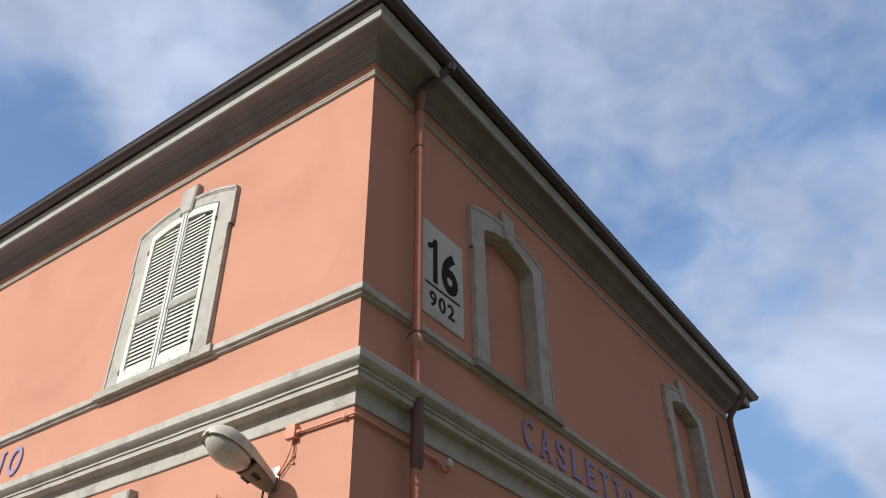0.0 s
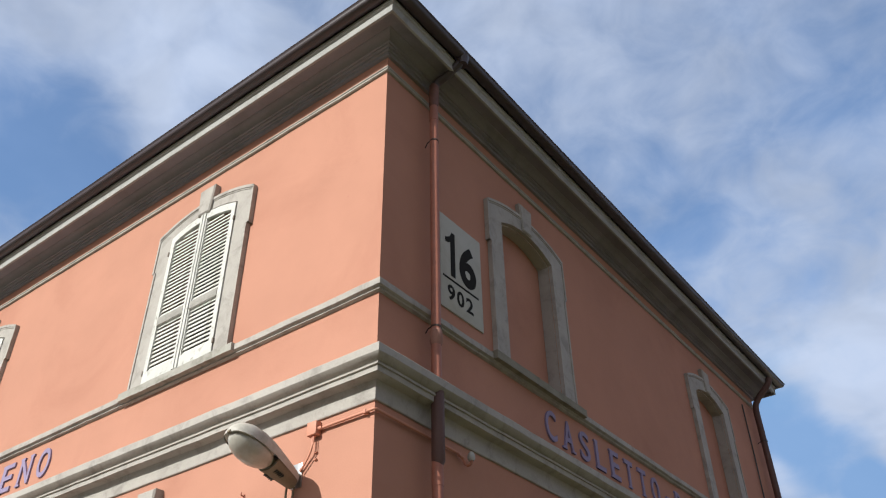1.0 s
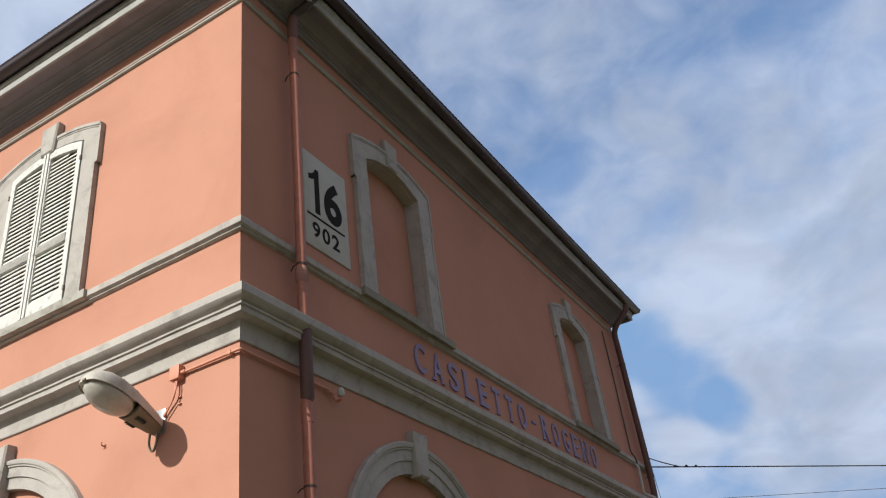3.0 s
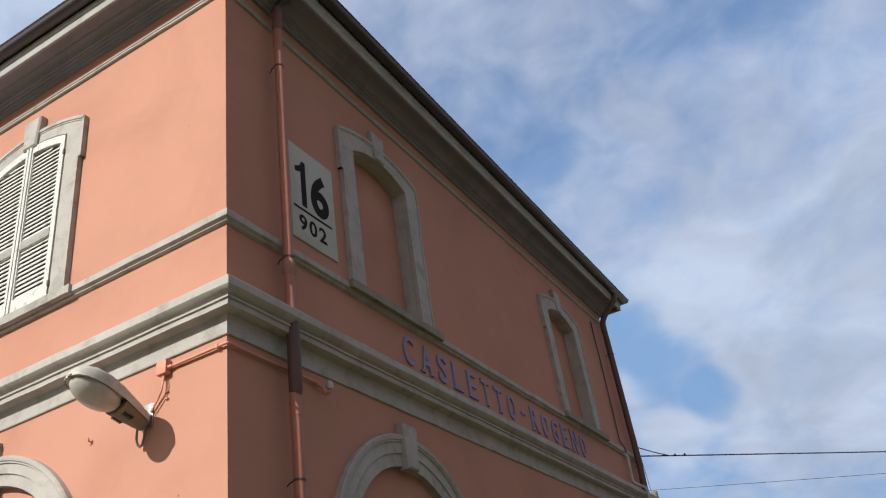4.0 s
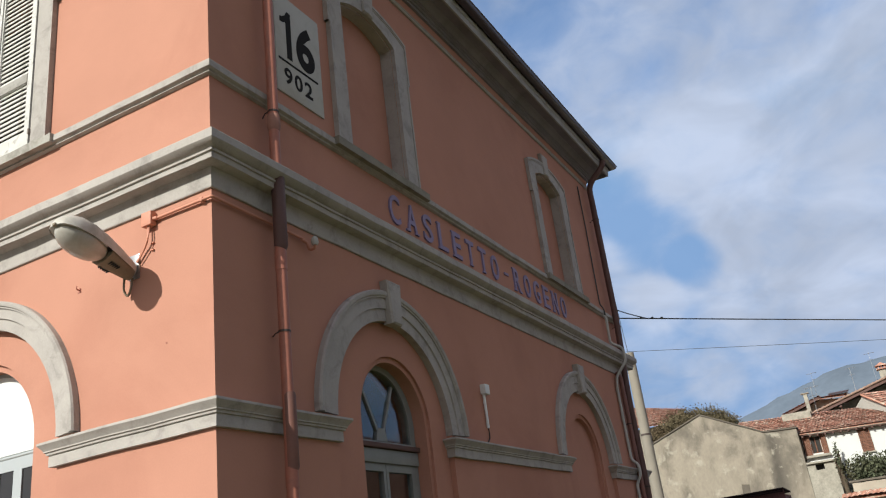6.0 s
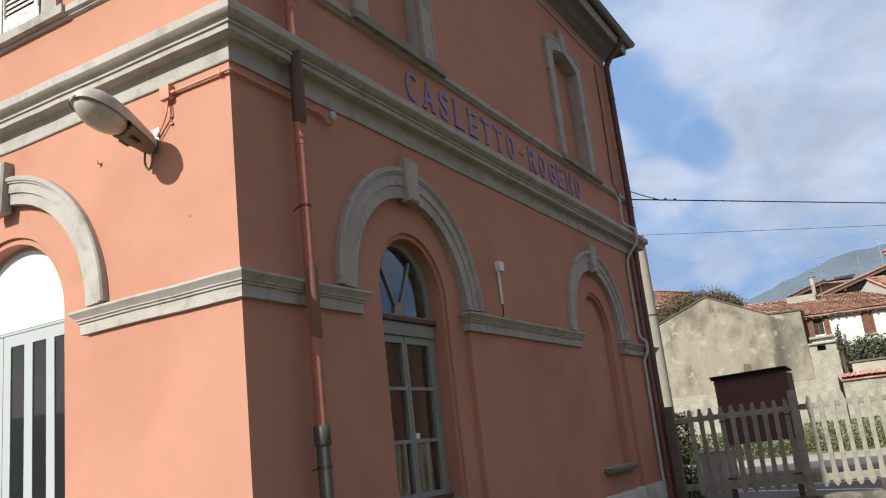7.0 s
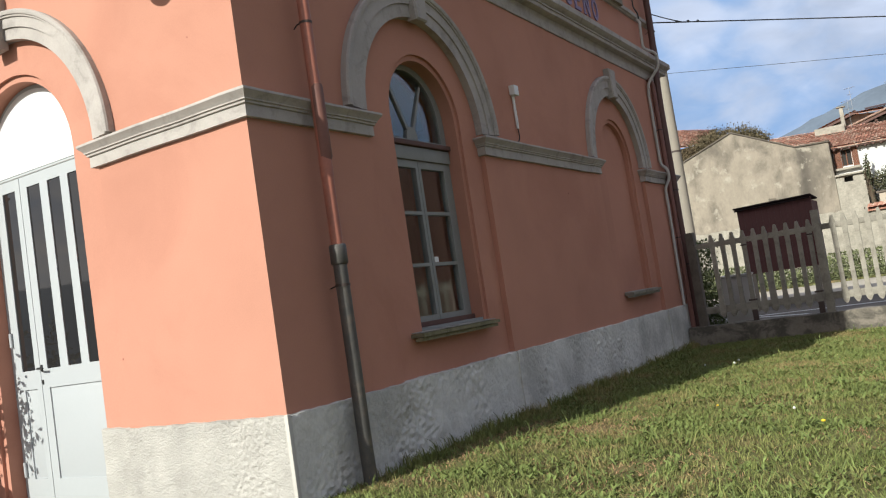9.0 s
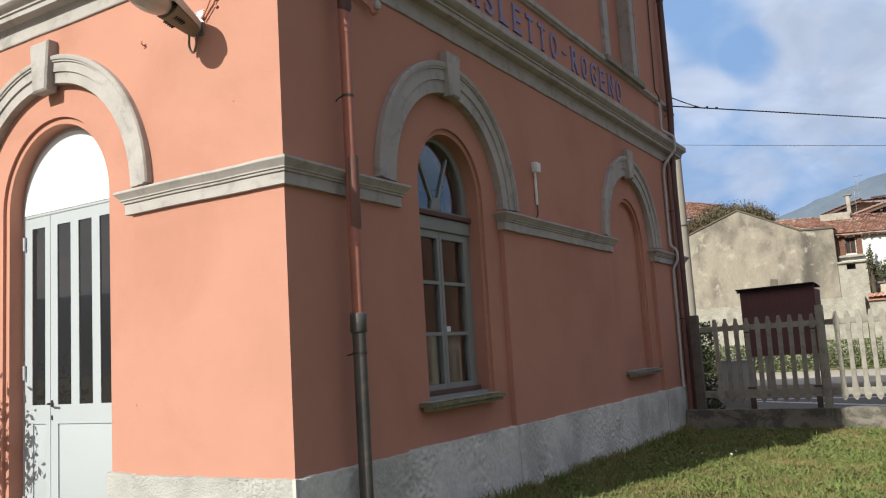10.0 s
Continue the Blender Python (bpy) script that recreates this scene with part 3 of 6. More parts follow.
def archivolt(face, c, r0, r1, parent, key):
    s = (r1 - r0) / 0.27
    prof = [(r0, -0.05), (r0, 0.018), (r0 + 0.106 * s, 0.020), (r0 + 0.109 * s, 0.034), (r0 + 0.200 * s, 0.034), (r0 + 0.203 * s, 0.046), (r0 + 0.216 * s, 0.047), (r0 + 0.222 * s, 0.056),
            (r0 + 0.232 * s, 0.060), (r0 + 0.258 * s, 0.060), (r1, 0.046), (r1, -0.01)]
    ring = arc_ring(bmesh.new(), c, SPRING, prof, face)
    bmesh.ops.recalc_face_normals(ring, faces=ring.faces)
    a = part("arch_surround", ring, GREY, parent, "grey moulded round arch surround")
    keystone("keystone", face, c, a, *key)


archivolt(FACE_S, DOOR_C, 0.945, 1.158, wall_south, (3.47, 3.86, 0.165, 0.23, 0.09))
archivolt(FACE_E, ARCH_1, 0.870, 1.13, wall_east, (3.43, 3.81, 0.16, 0.215, 0.085))
archivolt(FACE_E, ARCH_2, 0.870, 1.13, wall_east, (3.43, 3.81, 0.16, 0.215, 0.085))


OUTER = 0.715


def window_surround(face, c, half_in, side, rise, parent, ears=6.70, knee=6.20, out=0.04):
    """Flat surround with ears and a flat-arched head, a raised edge along the head and a keystone."""
    leg, ear = OUTER - 0.03, OUTER
    outer = segmental(c, ear, ears, 0.15, knee)
    head = [(u, v) for u, v in outer[2:]]
    outline = [(c - leg, 4.93), (c - leg, knee), (c - ear, knee), (c - ear, ears)] + head[::-1][1:-1] + [(c + ear, ears), (c + ear, knee), (c + leg, knee), (c + leg, 4.93)]
    inner = segmental(c, half_in, side, rise, 4.93)
    inner = [inner[1]] + inner[2:] + [inner[0]]
    b = plate(bmesh.new(), [outline + inner], -0.002, out, face)
    s = part("window_surround", b, GREY, parent, "grey eared window surround with a flat-arched head")
    r = (ear * ear + 0.15 * 0.15) / 0.30
    a = math.asin(ear / r)
    lip = arc_ring(bmesh.new(), c, ears + 0.15 - r, [(r - 0.045, out - 0.02), (r - 0.045, out + 0.006), (r - 0.03, out + 0.006), (r - 0.028, out + 0.014), (r + 0.004, out + 0.014), (r + 0.004, -0.01)], face,
                   math.pi / 2 - a, math.pi / 2 + a, 20)
    for sg in (-1, 1):                                  # the raised edge runs on down both sides
        for at, lo, hi in ((ear, knee, ears), (leg, 4.96, knee)):
            box(lip, (min(c + sg * (at + 0.003), c + sg * (at - 0.022)), lo, -0.005), (max(c + sg * (at + 0.003), c + sg * (at - 0.022)), hi, out + 0.009), face)
    bmesh.ops.recalc_face_normals(lip, faces=lip.faces)
    part("head_moulding", lip, GREY, s)
    keystone("keystone", face, c, s, ears - 0.025, ears + 0.315, 0.175, 0.235, 0.075 if face is FACE_S else 0.06)


for c in WIN_S:
    window_surround(FACE_S, c, SHUTTER[0], SHUTTER[1], SHUTTER[2], wall_south, 6.735, 6.285)
for c in WIN_E:
    window_surround(FACE_E, c, NICHE[0], NICHE[1], NICHE[2], wall_east)
    lining = [segmental(c, NICHE[0] + 0.01, NICHE[1] + 0.01, NICHE[2], NICHE[3] - 0.01), segmental(c, NICHE[0] - 0.012, NICHE[1] - 0.012, NICHE[2], NICHE[3] + 0.004)]
    part("niche_lining", plate(bmesh.new(), lining, -0.127, -0.004, FACE_E), GREY, wall_east, "grey painted lining of the blind window")


def rough_box(name, face, lo, hi, mat, parent=None, amount=0.006, step=0.06, label=""):
    """A stone or cast piece, uneven on its front, top and ends."""
    b = cuboid(lo, hi, None)
    cuts = max(1, int((hi[0] - lo[0]) / step))
    bmesh.ops.subdivide_edges(b, edges=[e for e in b.edges if abs(e.verts[0].co.x - e.verts[1].co.x) > 1e-4], cuts=min(cuts, 200), use_grid_fill=True)
    tall = max(0, int((hi[1] - lo[1]) / step))
    if tall:
        bmesh.ops.subdivide_edges(b, edges=[e for e in b.edges if abs(e.verts[0].co.y - e.verts[1].co.y) > (hi[1] - lo[1]) * 0.9], cuts=tall, use_grid_fill=True)
    for v in b.verts:
        if v.co.z > lo[2] + 1e-4:
            d = noise.noise(face @ v.co * 9) + 0.6 * noise.noise(face @ v.co * 23)
            v.co.z += d * amount
            if v.co.y > hi[1] - 1e-4:
                v.co.y += noise.noise(face @ v.co * 6 + Vector((5, 1, 2))) * amount * 1.3
    b.transform(face)
    return part(name, b, mat, parent, label, soft=True)


# sunlit south sills take the paler tone, shaded east sills the darker one
for c, half in [(c + 0.02, 0.775) for c in WIN_S]:
    rough_box("window_sill", FACE_S, (c - half, 4.872, -0.05), (c + half, 4.946, 0.082), SILLGREY, wall_south, 0.004, 0.05, "weathered stone window sill")
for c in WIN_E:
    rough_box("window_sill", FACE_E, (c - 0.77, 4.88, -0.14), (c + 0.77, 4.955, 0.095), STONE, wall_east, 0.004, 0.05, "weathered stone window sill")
MOSSY = surface("mossy_sill_edge", (0.205, 0.185, 0.118), 0.95, 0.25, 9, 70, 0.5, (0.105, 0.10, 0.06), 9, 0.8, spec=0.1)
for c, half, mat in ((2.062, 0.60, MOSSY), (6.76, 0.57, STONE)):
    sill = rough_box("window_sill", FACE_E, (c - half, 0.912, -0.13), (c + half, 0.940, 0.066), mat, wall_east, 0.004, 0.03, "mossy moulded stone window sill")
    rough_box("sill_bead", FACE_E, (c - half + 0.008, 0.882, -0.02), (c + half - 0.008, 0.9085, 0.046), mat, sill, 0.004, 0.03)
    rough_box("sill_slope", FACE_E, (c - half + 0.012, 0.9435, -0.13), (c + half - 0.012, 0.952, 0.030), SILLGREY, sill, 0.003, 0.03)

# ---- plinth ----
PLINTH_TOP = 0.625


def plinth(face, u0, u1, w, parent, tall=PLINTH_TOP, step=0.012, rough=0.6, mat=None):
    """A rough-cast plinth: an uneven front with a crumbling top edge, and thickness."""
    nu, low = max(2, int((u1 - u0) / step)), -0.12
    nv = int((tall - low) / step)
    b = bmesh.new()
    rows = []
    for j in range(nv + 3):
        row = []
        for i in range(nu + 1):
            u = u0 + (u1 - u0) * i / nu
            v = low + (tall - low) * min(j, nv) / nv
            p = face @ Vector((u, v, w))
            n1, n2, n3 = noise.noise(p * 4), noise.noise(p * 15), noise.noise(p * (31 if mat else 44))
            flake = max(0.0, noise.noise(p * 2.1 + Vector((3, 3, 3))) - 0.12)
            cast = rough * (0.35 + 0.65 * max(0.0, min(1.0, 0.5 + 2.5 * noise.noise(p * 1.7 + Vector((1, 7, 2))))))
            d = 0.005 * n1 + (0.002 + 0.03 * flake * (1.0 if mat else 0.5)) * n2 + (0.014 if mat else 0.007) * cast * cast * n3
            if j >= nv - 1:
                v += 0.008 * noise.noise(p * 9) - 0.004
            ww = w + 0.03 + d if j <= nv else (w + 0.012 if j == nv + 1 else w - 0.06)
            row.append(b.verts.new(face @ Vector((u, v + (0.004 if j > nv else 0), ww))))
        rows.append(row)
    for p, q in zip(rows, rows[1:]):
        for k in range(nu):
            b.faces.new((p[k], p[k + 1], q[k + 1], q[k]))
    for k, u in ((0, u0), (nu, u1)):
        inner = [b.verts.new(face @ Vector((u, low + (tall - low) * min(j, nv) / nv, w - 0.06))) for j in range(nv + 2)]
        for j in range(nv + 1):
            b.faces.new((rows[j][k], rows[j + 1][k], inner[j + 1], inner[j]))
    bmesh.ops.recalc_face_normals(b, faces=b.faces)
    part("plinth", b, mat or ROUGHCAST, parent, "rough plinth with flaked patches, colour lightened for bounce light" if mat else "rough-cast grey plinth", soft=True)


plinth(FACE_S, bs, 0.018, 0.0, wall_south, step=0.008, rough=1.1)
plinth(FACE_S, DOOR_O + OPEN_S + 0.01, bs, -0.05, wall_south)
plinth(FACE_S, -LENGTH, DOOR_C - BAY_S, 0.0, wall_south)
plinth(FACE_E, 0.0, ARCH_1 - BAY_E, 0.0, wall_east, rough=1.15, mat=PLINTHEAST)
plinth(FACE_E, ARCH_1 - BAY_E, ARCH_1 + BAY_E, -0.018, wall_east, rough=1.15, mat=PLINTHEAST)
plinth(FACE_E, ARCH_1 + BAY_E, ARCH_2 - BAY_E, 0.0, wall_east, rough=1.0, mat=PLINTHEAST)
plinth(FACE_E, ARCH_2 - BAY_E, ARCH_2 + BAY_E, -0.018, wall_east, mat=PLINTHEAST)
plinth(FACE_E, ARCH_2 + BAY_E, WIDTH, 0.0, wall_east, mat=PLINTHEAST)

part("corner_strip", cuboid((0.008, -0.038, -0.1), (0.037, -0.006, 0.629), None, 0.005), STRIP, wall_south, "smooth pale render strip at the plinth corner")

# ---- shuttered windows ----


def shuttered_window(name, c):
    w = thing(name, "closed pair of worn white louvred window shutters", "window", (c, -0.046, 4.96), group="shuttered windows", kind="structure")
    half, side, rise, bottom = SHUTTER
    slat_mesh = mesh_of("slat", box(bmesh.new(), (-0.195, -0.0035, -0.021), (0.195, 0.0035, 0.021), Matrix.Rotation(radians(-24), 4, "X")), WHITEWOOD)
    for s in (-1, 1):
        inner, outer = 0.006, half - 0.012
        head = lambda u: side - 0.02 + rise * (1 - (u / half) ** 2)
        us = [inner + (outer - inner) * i / 8 for i in range(9)]
        out = [(s * inner, 0.012), (s * outer, 0.012)] + [(s * u, head(u) - bottom) for u in us[::-1]]
        a, z = inner + 0.045, outer - 0.055
        cells = []
        mid = 0.655
        us2 = [a + (z - a) * i / 8 for i in range(9)]
        cells.append([(s * a, 0.13), (s * z, 0.13), (s * z, mid - 0.042), (s * a, mid - 0.042)])
        cells.append([(s * a, mid + 0.042), (s * z, mid + 0.042)] + [(s * u, head(u) - bottom - 0.085) for u in us2[::-1]])
        leaf = part("shutter", plate(bmesh.new(), [out] + cells, -0.038, 0.004, FACE_S), WHITEWOOD, w, "peeling white wooden louvred shutter")
        part("meeting_stile", cuboid((s * inner, 0.012, 0.004), (s * (inner + 0.03), head(0) - bottom - 0.01, 0.016), FACE_S), WHITEWOOD, leaf)
        part("mid_rail", cuboid((min(s * a, s * z), mid - 0.042, 0.002), (max(s * a, s * z), mid + 0.042, 0.010), FACE_S, 0.003), RAILWOOD, leaf, "weathered grey middle rail")
        v = 0.152
        while v < head(a) - bottom - 0.115:
            if abs(v - mid) > 0.058:
                room = 1 - (v + 0.11 + bottom - side + 0.02) / rise           # shorter slats under the arched head
                end = min(z, half * math.sqrt(max(0.0, room)))
                sl = new("slat", slat_mesh)
                sl.parent = leaf
                sl.matrix_local = pose(s * (a + end) / 2, 0.016, v) @ Matrix.Diagonal(((end - a) / (z - a), 1, 1, 1))
            v += 0.0445
        for hv in (0.10, 1.45):
            part("hinge", cuboid((s * (outer + 0.006) - 0.008, hv, -0.008), (s * (outer + 0.006) + 0.008, hv + 0.05, 0.014), FACE_S, 0.003), HINGEIRON, leaf, "small rusty iron hinge")
    # dark sheet added behind the slats as painted shade for the gaps
    part("louvre_shade_sheet", cuboid((-half - 0.05, -0.02, -0.44), (half + 0.05, 1.88, -0.40), FACE_S), DARK, w)


for i, c in enumerate(WIN_S):
    shuttered_window("window_%d" % (i + 1), c)

# ---- arched sash window in the east wall ----


def arched_window():
    w = thing("window_3", "arched grey-painted wooden window with dark panes and a fan light", "window", (0, WINDOW_C - 0.036, 0.93), kind="structure")
    f = FACE_E
    h, spring = OPEN_E + 0.03, WINDOW_SPRING - 0.93
    frame_loop = arched(0, h + 0.02, spring, 0.0)
    casement = [(-h + 0.06, 0.09), (h - 0.06, 0.09), (h - 0.06, 1.38), (-h + 0.06, 1.38)]
    fan = [(h - 0.075, 1.575), (h - 0.075, spring)] + [((h - 0.075) * math.cos(a), spring + (h - 0.075) * math.sin(a)) for a in [math.pi * i / 24 for i in range(1, 24)]] + [(-h + 0.075, spring), (-h + 0.075, 1.575)]
    part("window_frame", plate(bmesh.new(), [frame_loop, casement, fan], -0.27, -0.19, f), FRAMEGREY, w, "grey painted window frame")
    part("transom", cuboid((-h + 0.01, 1.395, -0.19), (h - 0.01, 1.505, -0.165), f, 0.006), FRAMEGREY, w)
    part("drip_rail", cuboid((-h + 0.01, 1.51, -0.2), (h - 0.01, 1.55, -0.14), f, 0.006), DARKWOOD, w, "dark weathered drip rail")
    part("bottom_rail", cuboid((-h + 0.01, 0.045, -0.2), (h - 0.01, 0.085, -0.15), f, 0.005), DARKWOOD, w, "dark weathered bottom rail")
    part("sub_sill", cuboid((-h - 0.0, 0.0, -0.21), (h, 0.045, -0.08), f, 0.005), FRAMEGREY, w)
    for s in (-1, 1):
        u0, u1 = sorted((s * 0.004, s * (h - 0.062)))
        loops = [rect(u0, u1, 0.085, 1.385)]
        ua, ub = u0 + (0.035 if s > 0 else 0.06), u1 - (0.06 if s > 0 else 0.035)
        cuts = [0.115, 0.535, 0.957, 1.345]
        panes = [(ua, ub, a + 0.014, b - 0.014) for a, b in zip(cuts, cuts[1:])]
        sash = part("casement", plate(bmesh.new(), loops + [rect(*p) for p in panes], -0.235, -0.182, f), FRAMEGREY, w, "grey painted casement with three panes")
        for p in panes:
            g = part("pane", cuboid((p[0] - 0.006, p[2] - 0.006, -0.212), (p[1] + 0.006, p[3] + 0.006, -0.208), f), PANE, sash)
            g.visible_shadow = False
    part("label", cuboid((0.080, 0.553, -0.206), (0.142, 0.598, -0.203), f), PLASTIC, w, "small white paper label on the pane")
    hub = bmesh.new()
    plate(hub, [[(-0.085, 1.57), (0.085, 1.57), (0.07, 1.63), (0.045, 1.68), (-0.045, 1.68), (-0.07, 1.63)]], -0.235, -0.19, f)
    part("fan_hub", hub, FRAMEGREY, w)
    for a in (64, 119):
        d = Vector((math.cos(radians(a)), math.sin(radians(a))))
        n = Vector((-d.y, d.x)) * 0.013
        p, q = Vector((0, 1.575)) + d * 0.05, Vector((0, 1.575)) + d * 0.53
        part("fan_bar", plate(bmesh.new(), [[tuple(p - n), tuple(q - n), tuple(q + n), tuple(p + n)]], -0.23, -0.195, f), FRAMEGREY, w)
    g = part("pane", plate(bmesh.new(), [fan], -0.214, -0.21, f), PANE, w)
    g.visible_shadow = False


arched_window()
tagged(part("interior_curtain", cuboid((-0.62, 1.5, 0.9), (-0.60, 1.78, 2.3)), INSIDE), "pale curtain hanging inside the window", "curtain")

# ---- white metal door ----


def station_door():
    d = thing("door_1", "white metal double door with dark glass strips and arched top panel", "door", (DOOR_O, 0.19, 0.05), kind="structure")
    f = FACE_S
    h, spring = OPEN_S, DOOR_SPRING - 0.05
    part("door_frame", plate(bmesh.new(), [arched(0, h + 0.02, spring, -0.02), rect(-h + 0.05, h - 0.05, -0.01, 2.532)], -0.07, 0.0, f), DOORWHITE, d, "white metal arched frame with a solid top panel")
    gap = -0.248
    for a, b, strips in ((-h + 0.052, gap - 0.003, [(-0.48, -0.314)]), (gap + 0.003, h - 0.052, [(-0.158, 0.006), (0.102, 0.260), (0.352, 0.50)])):
        holes = [rect(s0, s1, 1.046, 2.443) for s0, s1 in strips]
        lo, hi = a + 0.088, b - 0.06
        holes.append(rect(lo, hi, 0.22, 0.902))
        leaf = part("door_leaf", plate(bmesh.new(), [rect(a, b, 0.0, 2.53)] + holes, -0.045, 0.006, f), DOORWHITE, d, "white metal door leaf")
        part("panel", cuboid((lo - 0.004, 0.216, -0.03), (hi + 0.004, 0.906, -0.004), f, 0.004), DOORWHITE, leaf)
        for s0, s1 in strips:
            part("pane", cuboid((s0 - 0.004, 1.042, -0.012), (s1 + 0.004, 2.447, -0.002), f), DOORGLASS, leaf, "dark glass strip")
    part("top_panel", plate(bmesh.new(), [arched(0, h - 0.03, spring, 2.56)], -0.01, 0.005, f), DOORTOP, d, "brighter white arched top panel")
    part("transom_bead", cuboid((-h + 0.03, 2.533, 0.0), (h - 0.03, 2.541, 0.008), f), FRAMEGREY, d)
    hd = part("door_handle", cuboid((gap + 0.012, 1.03, 0.006), (gap + 0.034, 1.08, 0.016), f, 0.004), HANDLE, d, "dark lever door handle")
    part("lever", tube(bmesh.new(), [f @ Vector(p) for p in bent([(gap + 0.022, 1.055, 0.01), (gap + 0.022, 1.055, 0.055), (gap + 0.105, 1.05, 0.055)], 0.02)], 0.008, 8), HANDLE, hd)
    part("lock", cuboid((gap + 0.012, 0.93, 0.006), (gap + 0.03, 0.965, 0.012), f, 0.003), HANDLE, hd)
    for z in (0.24, 1.245, 2.275):
        part("hinge", tube(bmesh.new(), [f @ Vector((-h + 0.045, z, 0.016)), f @ Vector((-h + 0.045, z + 0.11, 0.016))], 0.014, 10), DOORWHITE, d, "white door hinge")


DOORGLASS = surface("dark_door_glass", (0.018, 0.017, 0.017), 0.03, 0.05, 3, 40, 0.0, spec=0.5)
station_door()
tagged(part("door_step", cuboid((DOOR_O - 0.72, -0.35, -0.1), (DOOR_O + 0.72, 0.3, 0.05), None, 0.01), KERBCON), "worn concrete step at the station door", "step", kind="structure")

# ---- rain pipes and conduits on the walls ----


def clamp(parent, p, r):
    c = part("pipe_clamp", tube(bmesh.new(), [(p[0], p[1], p[2] - 0.008), (p[0], p[1], p[2] + 0.008)], r, 16), CLAMP, parent, "dark iron pipe clamp")
    part("clamp_spike", tube(bmesh.new(), [(0.0, p[1] + 0.005, p[2] - 0.01), (p[0] - 0.05, p[1] - r + 0.01, p[2] - 0.008), (p[0] - 0.01, p[1] - r + 0.01, p[2])], 0.005, 6), CLAMP, c)


def near_downpipe():
    d = thing("downpipe", "red painted rain pipe with a grey iron foot", "downpipe", (0.11, 0.55, 0.0))
    d.location = (0, 0, 0)
    x, y = 0.105, 0.552
    top = [(x, y, 7.32), (x, y, 7.0), (x, y, 1.56)]
    part("upper_pipe", tube(bmesh.new(), top, 0.040, 16), PIPE, d, "red painted sheet-metal rain pipe", soft=True)
    for z in (6.98, 3.50, 2.04):
        part("pipe_sleeve", tube(bmesh.new(), [(x, y, z), (x, y, z + 0.13)], 0.043, 16), PIPE, d, soft=True)
    part("swan_neck", tube(bmesh.new(), bent([(0.40, 0.63, 7.73), (0.395, 0.62, 7.66), (0.24, 0.585, 7.53), (x + 0.012, y + 0.012, 7.49), (x, y + 0.004, 7.36)], 0.06), 0.042, 16), GUTTER, d, "dark bent rain pipe under the eaves", soft=True)
    part("brown_sleeve", tube(bmesh.new(), [(x + 0.004, y + 0.004, 7.45), (x + 0.003, y + 0.003, 7.43), (x, y, 7.19), (x, y, 7.165)], [0.043, 0.049, 0.047, 0.041], 16), BAREPIPE, d, "brown wider pipe length under the eaves", soft=True)
    part("outlet", tube(bmesh.new(), [(0.40, 0.63, 7.72), (0.40, 0.63, 7.62)], [0.07, 0.05], 16), GUTTER, d, soft=True)
    foot = part("iron_foot", tube(bmesh.new(), [(x, y, 1.57), (x, y, 0.3), (x + 0.01, y - 0.005, -0.05)], 0.045, 16), IRON, d, "grey iron pipe foot", soft=True)
    part("socket", tube(bmesh.new(), [(x, y, 1.47), (x, y, 1.48), (x, y, 1.59), (x, y, 1.60)], [0.047, 0.056, 0.056, 0.05], 16), IRON, foot, soft=True)
    for a, b, r, m in ((4.265, 3.66, 0.049, DARKPIPE), (2.625, 2.15, 0.0445, BAREPIPE)):
        part("bare_sleeve", tube(bmesh.new(), [(x + 0.006, y + 0.004, a + 0.02), (x + 0.006, y + 0.004, a), (x + 0.006, y + 0.004, b + 0.02), (x, y, b)], [0.041, r, r, 0.041], 16), m, d, "dark unpainted pipe length", soft=True)
    part("dusty_sleeve", tube(bmesh.new(), [(x, y, 4.735), (x, y, 4.72), (x, y, 4.63), (x, y, 4.60)], [0.041, 0.049, 0.051, 0.041], 16), DUSTY, d, "wall-coloured pipe sleeve", soft=True)
    for z, r in ((6.72, 0.043), (4.76, 0.043), (3.06, 0.043), (1.34, 0.049)):
        clamp(d, (x, y, z), r)
    tagged(d, "red painted rain pipe with a grey iron foot beside the corner")


DARKPIPE = surface("dark_brown_pipe", (0.105, 0.053, 0.047), 0.6, 0.15, 4, 50, 0.06)
BAREPIPE = surface("bare_brown_pipe", (0.175, 0.078, 0.06), 0.6, 0.15, 4, 50, 0.06, (0.10, 0.05, 0.045), 5, 0.6)
DUSTY = surface("dusty_pipe_sleeve", (0.30, 0.15, 0.115), 0.8, 0.15, 6, 60, 0.1)
near_downpipe()


def far_downpipe():
    d = thing("downpipe", "dark brown rain pipe at the far corner of the wall", "downpipe")
    x = 0.10
    up, low = 8.86, 8.66
    top = bent([(0.40, 8.92, 7.62), (0.38, 8.92, 7.52), (x, up, 7.25), (x, up, 7.0), (x, up, 4.75), (x, low, 3.75), (x, low, -0.05)], 0.3)
    part("pipe", tube(bmesh.new(), top, 0.048, 14), DARKPIPE, d, soft=True)
    for z, y in ((6.6, up), (4.75, up), (2.3, low), (1.2, low)):
        clamp(d, (x, y, z), 0.056)
    e = thing("wall_pipe", "brown painted pipe below the cornice at the far corner", "pipe")
    part("pipe", tube(bmesh.new(), bent([(0.02, 8.53, 3.98), (0.075, 8.53, 3.90), (0.075, 8.52, 3.7), (0.075, 8.52, -0.05)], 0.05), 0.034, 14), BROWNPIPE, e, soft=True)
    for z in (3.2, 1.6):
        clamp(e, (0.075, 8.52, z), 0.038)


BROWNPIPE = surface("brown_pipe", (0.19, 0.085, 0.07), 0.6, 0.15, 4, 50, 0.06)
far_downpipe()


